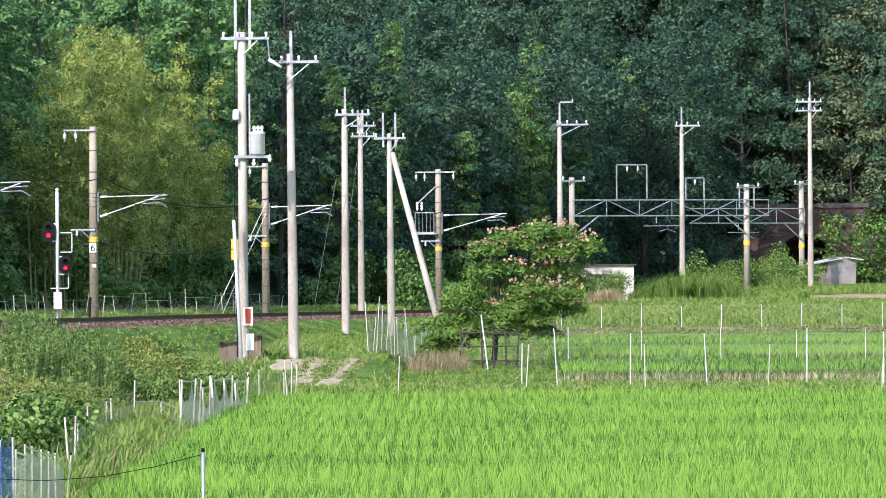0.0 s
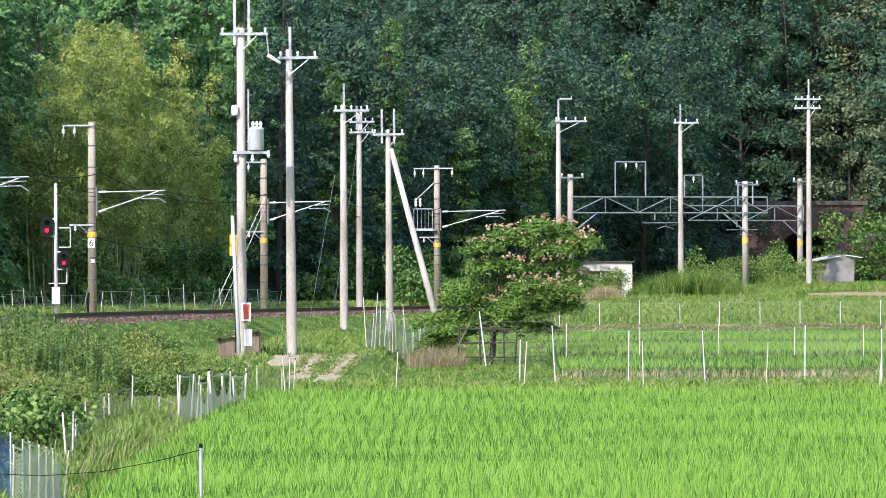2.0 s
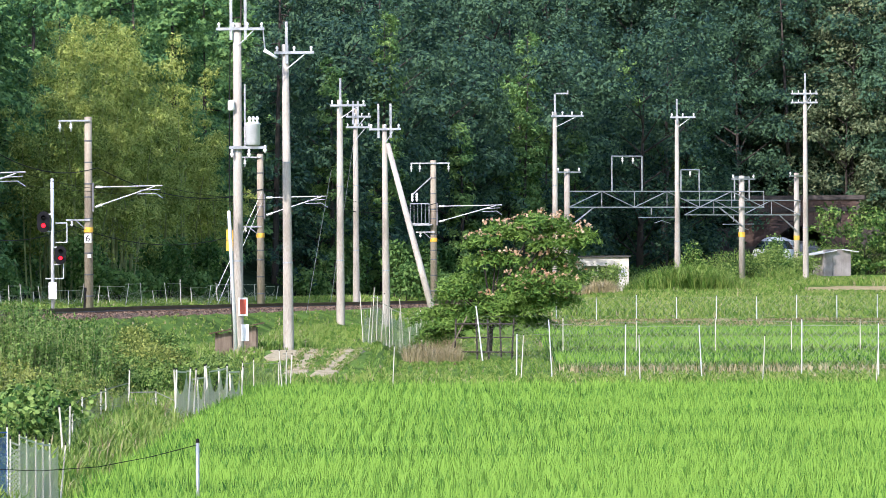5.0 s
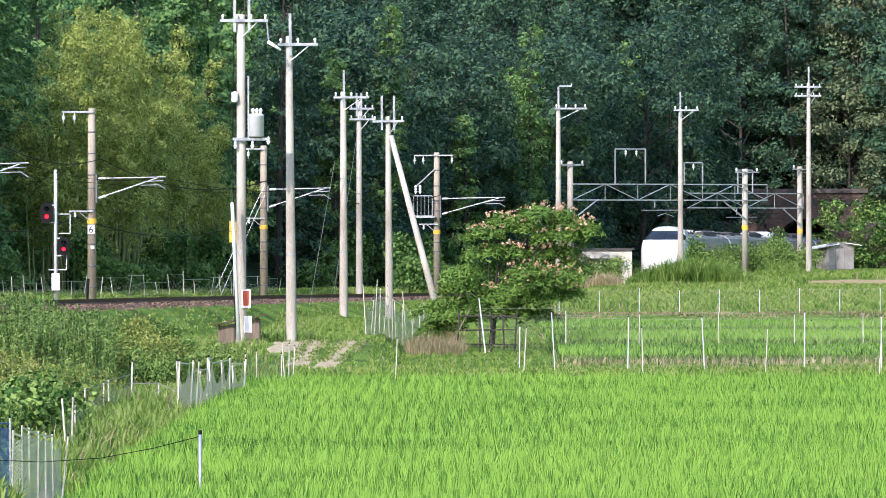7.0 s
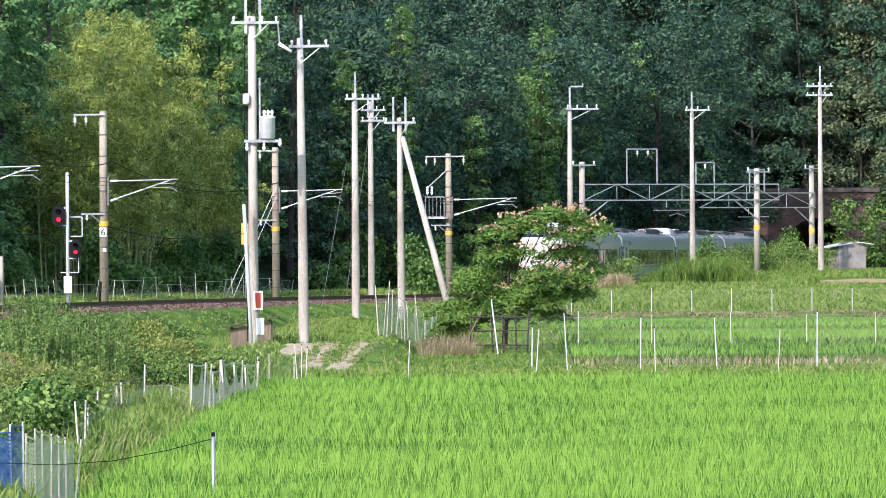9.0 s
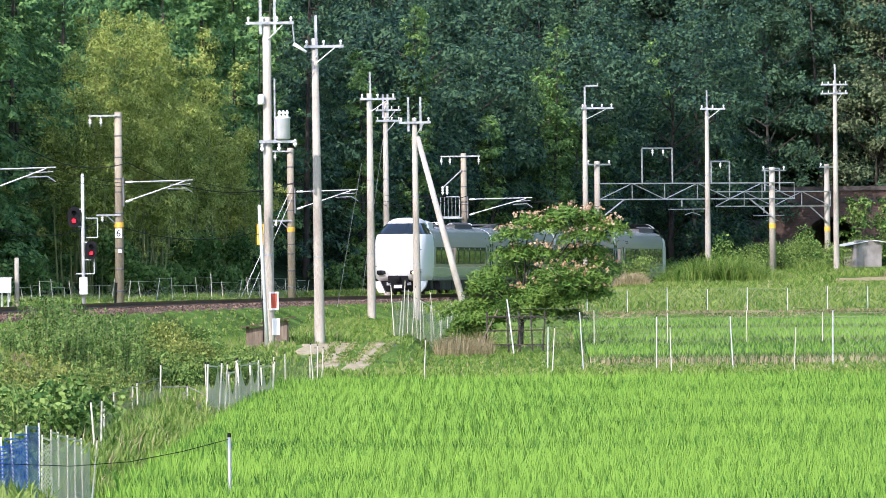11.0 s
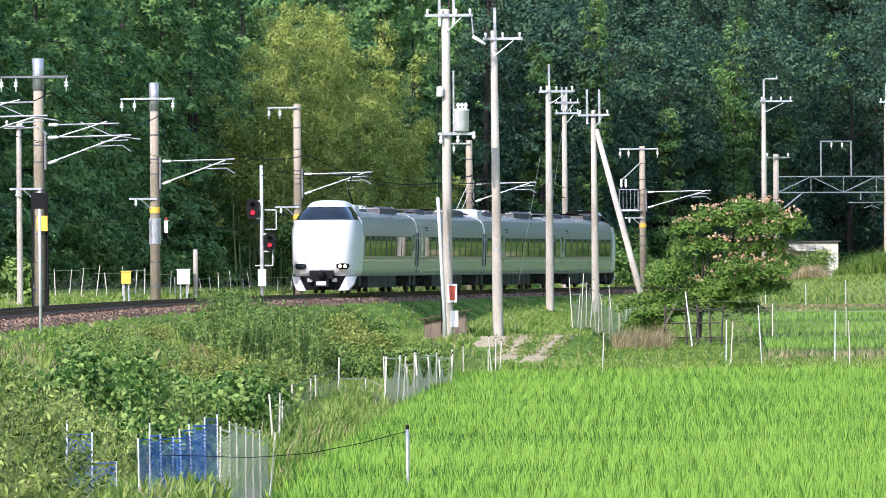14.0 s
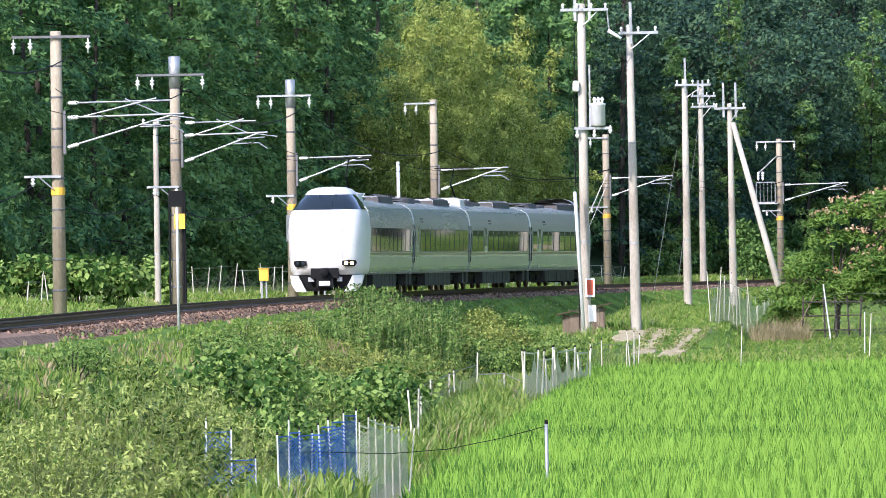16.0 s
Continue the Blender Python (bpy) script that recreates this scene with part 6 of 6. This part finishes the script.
fence("blue_net_fence", "bright blue garden net on thin white stakes", [(-7.75, 133.0, 1.05, -0.02), (-7.62, 133.5, 1.27, 0.0), (-7.45, 133.7, 1.1, -0.02), (-7.31, 134.0, 1.05, 0.02), (-7.15, 134.1, 1.17, -0.05), (-7.0, 134.3, 1.24, -0.06), (-6.81, 134.5, 1.34, -0.02), (-6.66, 135.0, 1.38, 0.0)], POLE_WHITE, NET_BLUE, 0.06, 0.016, 0.022, 0.08)
fence("thin_net_fence", "thin blue net on two white stakes", [(-8.84, 132.4, 1.34, 0.03), (-8.46, 132.7, 1.15, 0.01), (-8.1, 132.9, 0.7, 0.0)], POLE_WHITE, NET_BLUE, 0.09, 0.016, 0.014, 0.08)
fence("white_net_fence", "off-white net on pale cane stakes at the paddy corner", [(-6.64, 135.2, 1.2, 0.02), (-6.49, 135.4, 1.34, 0.0), (-6.41, 136.2, 1.34, -0.01), (-6.33, 137.2, 1.32, 0.01), (-6.27, 138.6, 1.30, 0.0), (-6.21, 140.0, 1.28, -0.02), (-6.35, 146.0, 1.1, 0.12)], CANE, NET_WHITE, 0.075, 0.016, 0.03, 0.1)
edge = [(-7.15, 167.2, 1.2, -0.1), (-7.29, 172.4, 1.15, 0.03), (-7.8, 186.0, 0.95, 0.02), (-8.17, 200.5, 0.95, 0.0), (-8.25, 213.3, 0.9, 0.02), (-8.19, 215.7, 0.95, -0.02), (-8.1, 228.5, 1.25, 0.03), (-7.4, 229.0, 0.7, 0.0), (-6.78, 226.0, 1.5, -0.05)]
fence("garden_net", "sagging grey net along the edge of the paddy", edge, CANE, NET_PALE, 0.16, 0.022, 0.026, 0.3)
peaks = [(-6.8, 225.4), (-6.67, 231.7), (-6.57, 233.6), (-6.47, 235.3), (-6.39, 238.3), (-6.32, 241.3), (-6.13, 246.3), (-6.07, 250.6), (-5.95, 252.0), (-5.77, 254.0)]
fence("bunched_net", "bunched white net on leaning cane stakes", [(x, y, 1.45 + jig(0.15), jig(0.12)) for x, y in peaks], CANE, NET_WHITE, 0.09, 0.028, 0.042, 0.6)
fence("corner_net", "grey net with pale stakes near the dirt track", [(-5.75, 256, 1.3, 0.0), (-6.1, 272.5, 1.35, 0.0), (-5.86, 277.5, 1.4, 0.0), (-5.1, 279.3, 1.3, 0.0), (-5.0, 281.5, 1.65, -0.12), (-4.92, 282.0, 1.6, 0.02), (-4.82, 282.2, 1.5, 0.1)], CANE, NET_PALE, 0.14, 0.02, 0.014, 0.15)
fence("cane_fence", "old cane stakes with pale netting by the dirt track", [(-2.95 + 0.17 * i + jig(0.06), 342 + 1.7 * i + jig(0.8), 1.85 + jig(0.4), jig(0.18)) for i in range(15)], CANE, NET_WHITE, 0.13, 0.02, 0.034, 0.4)
front = [(-1.47, 256.0), (2.71, 268.9), (6.62, 266.7), (10.53, 264.6), (14.2, 264.0)]
fence("paddy_stakes", "thin pale stakes standing at the edge of the paddy", [(x, y + 20, 1.75 + jig(0.1), jig(0.12)) for x, y in front], CANE, NET_GREY, 0.3, 0.018, 0.006, 0.2, net=False)
fence("chain_fence", "pale steel posts with wide grey netting beside the rice", [(2.7, 303, 1.6, 0.03), (4.0, 307.0, 2.05, -0.12), (6.38, 299.0, 1.95, 0.03), (8.95, 296.7, 1.95, -0.1), (12.4, 298.6, 2.1, 0.02), (15.0, 298.0, 1.95, 0.0), (17.5, 299.0, 1.9, 0.0)], POLE_WHITE, NET_PALE, 0.3, 0.022, 0.010, 0.12)
fence("terrace_fence", "row of pale posts with netting on the terrace", [(4.91, 344.0, 1.75, 0.0), (7.79, 344.5, 1.6, 0.03), (10.95, 345.4, 1.6, 0.0), (13.9, 344.1, 1.6, 0.0), (16.6, 344.0, 1.65, 0.0), (19.0, 344.0, 1.6, 0.0)], CANE, NET_PALE, 0.3, 0.02, 0.008, 0.1)
fence("field_fence", "low grey field fence along the dirt path", [(3.6 + 1.85 * i, 403.5 + jig(0.3), 1.15 + jig(0.06), 0.0) for i in range(11)], PAINT_GREY, NET_PALE, 0.28, 0.02, 0.009, 0.05)
back = []
for k in range(56):
    c = beside(268 + 3.3 * k + jig(0.8), -6.0 + 0.4 * math.sin(k * 0.3))
    back.append((c.x, c.y, 1.05 + jig(0.3), jig(0.2)))
fence("wire_fence", "uneven wire-net fence behind the track", back, CANE, NET_WHITE, 0.28, 0.02, 0.014, 0.4, cap=False)

post = thing("metal_stake", (-3.75, 136.0, ground_z(-3.75, 136.0)), "shiny metal stake with black cap in the rice", "stake")
part("tube", Mesh().spun([(0.028, -0.2), (0.028, 1.36)], n=10), GALV, post, "", True)
part("cap", Mesh().spun([(0.03, 1.36), (0.03, 1.41), (0.015, 1.43)], n=10), DARK, post)
part("cord", Mesh().line([Vector(v) for v in ((0, 0, 1.33), (-0.7, -0.6, 1.16), (-1.5, -1.2, 1.02), (-2.4, -1.6, 0.97), (-3.3, -2.0, 1.02), (-4.2, -2.6, 1.05))], 0.006, 4), DARK, post, "thin black cord")


# ---- hut, shelter, shed ----
def hut():
    x, y = -7.42, 321.0
    z = ground_z(x, y) - 0.05
    h = thing("tool_hut", (x, y, z), "small weathered wooden lean-to hut with a slanting roof", "hut")
    for i in range(10):
        x0 = -0.75 + 0.15 * i
        part("wall_board", Mesh().box(x0, -0.5, 0, x0 + 0.142, -0.47, 0.92 + 0.035 * i), WOOD, h)
    for yy in (-0.46, 0.5):
        for xx in (-0.72, 0.72):
            part("post", Mesh().box(xx - 0.04, yy, 0, xx + 0.04, yy + 0.08, 1.0 + 0.2 * (xx > 0)), WOOD, h)
    part("back_wall", Mesh().box(-0.75, 0.58, 0, 0.75, 0.61, 0.95), WOOD, h)
    part("side_wall", Mesh().box(0.76, -0.46, 0, 0.79, 0.58, 1.12), WOOD, h)
    part("roof", Mesh().box(-1.0, -0.75, -0.02, 1.05, 0.8, 0.02, pose(0, 0, 1.16, 0, -11, 0)), RUSTY, h, "rusty sheet roof")


def shelter():
    c = beside(549, -4.85)
    s = thing("trackside_shelter", (c.x, c.y, 0.0), "low cream trackside shelter with an open front", "shelter")
    part("back_wall", Mesh().box(-1.6, 0.9, -0.3, 1.6, 1.0, 2.4), CREAM, s)
    part("fascia", Mesh().box(-1.65, -0.92, 1.95, 1.65, -0.86, 2.5), CREAM, s, "cream front board")
    part("front_panel", Mesh().box(1.0, -0.9, -0.3, 1.65, -0.84, 1.95), CREAM, s)
    part("shelter_window", Mesh().box(1.1, -0.905, 1.3, 1.5, -0.9, 1.75), PAINT_GREY, s)
    for xx in (-1.6, -0.35):
        part("post", Mesh().box(xx, -0.9, -0.3, xx + 0.08, -0.82, 1.95), CREAM, s)
    part("roof", Mesh().box(-1.8, -1.1, 2.5, 1.8, 1.1, 2.58), ROOF, s, "flat grey roof")


def shed():
    x, y = 26.0, 577.0
    z = ground_z(x, y)
    s = thing("field_shed", (x, y, z), "small grey corrugated field shed with pale roof", "shed", rz=20)
    for i in range(12):
        part("wall_sheet", Mesh().box(-0.95 + 0.16 * i, -0.85, 0, -0.95 + 0.16 * i + 0.15, -0.82, 1.75), SHEET, s)
    part("end_wall", Mesh().box(0.97, -0.85, 0, 1.0, 0.85, 1.5), SHEET, s)
    part("end_wall", Mesh().box(-1.0, -0.85, 0, -0.97, 0.85, 1.5), SHEET, s)
    part("back_wall", Mesh().box(-1.0, 0.82, 0, 1.0, 0.85, 1.5), SHEET, s)
    part("roof", Mesh().box(-1.5, -1.1, 1.55, 0.2, 1.05, 1.6, pose(0, 0, 0.1, 0, -10, 0)).box(0.1, -1.1, 1.75, 1.25, 1.05, 1.8, pose(0, 0, 0, 0, 8, 0)), WHITE, s, "pale sheet roof")
    m = thing("stone_marker", (22.0, 549, ground_z(22.0, 549)), "small white boundary stone in the grass", "marker")
    part("stone", Mesh().box(-0.13, -0.1, -0.1, 0.13, 0.1, 0.5).box(-0.1, -0.07, 0.5, 0.1, 0.07, 0.54), WHITE, m)


hut()
shelter()
shed()


# ---- the silk tree and its trellis ----
def silk_tree():
    x, y = 2.0, 348.0
    z = ground_z(x, y)
    rng = np.random.default_rng(77)
    t = thing("silk_tree", (x, y, z), "spreading silk tree with feathery leaves and pink blossom", "tree")
    trunk = Mesh().tube((0, 0, -0.2), (0.1, 0, 1.3), 0.13, 0.1, 8)
    cs, ns, fl = [], [], []
    pads = [(-1.6, 0, 2.0, 0.9), (-0.9, 0.3, 3.2, 1.0), (-0.3, -0.2, 4.7, 0.8), (0.5, 0, 4.0, 1.0), (1.2, 0.2, 5.0, 0.9), (1.9, -0.1, 5.5, 0.9), (2.6, 0, 4.6, 1.0), (3.1, 0.2, 5.1, 0.9), (3.7, 0, 4.9, 0.7), (1.6, -0.4, 3.2, 1.1), (2.6, -0.3, 3.0, 1.0), (3.0, 0.1, 2.4, 0.7), (0.6, -0.4, 2.4, 1.1), (-0.6, -0.4, 1.6, 1.0), (-1.9, 0.2, 1.2, 0.8), (1.5, -0.4, 2.1, 0.8), (0.1, 0.3, 1.6, 0.8), (-1.3, -0.3, 4.3 - 1.4, 0.7), (0.1, 0.5, 3.3, 0.9), (2.2, 0.4, 3.9, 0.9), (-0.9, 0.5, 1.9, 0.8), (3.2, 0.2, 3.4, 0.8), (-2.4, 0, 1.7, 0.8), (0.8, -0.3, 1.6, 1.0), (2.3, -0.2, 2.3, 0.9), (1.9, 0.3, 1.5, 0.8), (-2.3, 0.1, 0.9, 0.7), (2.9, 0.1, 5.4, 0.6), (0.4, 0.1, 5.2, 0.7), (-1.2, -0.2, 2.6, 0.9), (0.2, -0.5, 2.0, 1.1), (1.2, -0.5, 2.7, 1.0), (2.1, -0.4, 2.8, 1.0), (-1.6, -0.3, 1.4, 1.0), (2.8, 0.3, 4.0, 0.9), (-0.2, 0.2, 4.0, 0.9)]
    for px, py, pz, r in pads:
        c0 = np.array([px, py * 2, pz])
        fork = np.array([0.1 + 0.12 * px, 0, 1.2 + 0.25 * max(0, pz - 1.5)])
        trunk.tube(tuple(fork), tuple(c0 - np.array([0, 0, 0.15])), 0.05, 0.015, 5, False)
        trunk.tube((0.1, 0, 1.2), tuple(fork), 0.08, 0.05, 6, False)
        k = int(820 * r)
        a = rng.uniform(0, 2 * math.pi, k)
        q = np.sqrt(rng.random(k)) * r * 1.1
        reach = r * (0.75 + 0.4 * np.abs(np.sin(2.5 * a + pz)))
        q = q * reach / r
        c = c0 + np.stack([q * np.cos(a), q * np.sin(a), rng.normal(size=k) * 0.10 - 0.30 * (q / r) ** 2], 1)
        cs.append(c), ns.append(np.stack([np.cos(a) * 0.4, np.sin(a) * 0.4, np.full(k, 0.9)], 1))
        if pz > 2.2 and (px > 0.2 or pz > 4):
            k = int(21 * r)
            a = rng.uniform(0, 2 * math.pi, k)
            q = np.sqrt(rng.random(k)) * r
            f0 = c0 + np.stack([q * np.cos(a), q * np.sin(a), rng.uniform(0.14, 0.34, k) - 0.2 * (q / r) ** 2], 1)
            fl.append(np.repeat(f0, 4, 0) + rng.normal(size=(4 * k, 3)) * 0.04)
    part("trunk", trunk, BARK, t, smooth=True)
    part("crown", quads("crown", leaf_quads(rng, np.concatenate(cs), 0.24, 0.27, np.concatenate(ns), 0.4, 0.9), MIMOSA), MIMOSA, t, "feathery drooping leaves")
    part("blossom", quads("blossom", leaf_quads(rng, np.concatenate(fl), 0.115, 0.8), BLOSSOM), BLOSSOM, t, "pink tufted blossom")
    # trellis under the crown
    r = thing("trellis", (1.75, 345.5, ground_z(1.75, 345.5)), "dark bamboo trellis under the silk tree", "trellis")
    for i, xx in enumerate((-1.1, -0.2, 0.25, 0.75, 1.15)):
        part("upright", Mesh().tube((xx, 0, -0.1), (xx + jig(0.1), 0.2, 1.6), 0.04, 0.035, 6), BARK, r)
    for zz in (0.3, 0.85, 1.4):
        part("rail_bar", Mesh().tube((-1.1, -0.04, zz), (1.25, -0.02, zz + jig(0.06)), 0.035, 0.03, 6), BARK, r)
    part("slant_bar", Mesh().tube((-1.5, -0.1, -0.05), (-0.6, 0.0, 1.7), 0.03, 0.025, 6), WOOD, r)
    part("slant_bar", Mesh().tube((0.0, -0.25, -0.05), (-0.25, 0.0, 2.1), 0.03, 0.025, 6), PAINT_GREY, r)
    part("bird_net", net_between((-0.3, -0.12, 0), (3.4, -0.3, 0), 1.7, 0.2, 0.007, 0.05, slack=0.3), NET_GREY, r, "grey bird net")
    # dry brush beside it
    rng2 = np.random.default_rng(78)
    p = np.column_stack([rng2.uniform(-1.3, 0.9, 420), rng2.uniform(338, 348, 420)])
    tufts("dry_brush", rng2, np.column_stack([p, land(p[:, 0], p[:, 1])]), 6, rng2.uniform(0.35, 1.0, 420), 0.010, 1.15, SEEDING, "heap of dry brown cut brush", "brush")


silk_tree()


# ---- dirt track and bare earth ----
def bare_earth():
    def ribbon(name, rows, label, mat=DIRT, wave=0.0):
        """A thin sheet of earth whose rim dips into the ground."""
        m = Mesh()
        rings = []
        for i, (y, a, b) in enumerate(rows):
            a, b = a + 0.04 * math.sin(y * 0.5), b + 0.04 * math.sin(y * 0.4 + 1)
            end = i in (0, len(rows) - 1)
            ys = [y + wave * (math.sin(x * 0.8) + 0.6 * math.sin(x * 2.1 + 1)) for x in np.linspace(a - 0.1, b + 0.1, 8 if not wave else 60)]
            last = len(ys) - 1
            rings.append([Vector((x, yw, ground_z(x, yw) + (-0.12 if end or j in (0, last) else 0.045))) for j, (x, yw) in enumerate(zip(np.linspace(a - 0.1, b + 0.1, last + 1), ys))])
        m.loft(rings)
        solo(name, m, mat, label, "dirt", kind="structure")
    for x0, k in ((-4.85, 0.35), (-3.75, 0.63)):
        ribbon("dirt_rut", [(y, x0 + k * (y - 303) / 15 - 0.4, x0 + k * (y - 303) / 15 + 0.4) for y in np.arange(297, 319.5, 0.6)], "pale gravel wheel rut of the dirt track")
    ribbon("dirt_patch", [(y, -6.2 + 0.1 * math.sin(y), -4.6) for y in np.arange(309, 319, 0.6)], "bare pale earth where the dirt track turns")
    ribbon("paddy_path", [(y, float(paddy_edge(y)) - 1.0, float(paddy_edge(y)) - 0.25) for y in np.arange(122, 150, 2.0)], "bare pale earth beside the paddy")
    ribbon("dry_field", [(y, 21.5, 31.0) for y in np.arange(508, 527, 3.0)], "patch of dry straw-coloured field", STUBBLE, 1.5)


bare_earth()


motions()
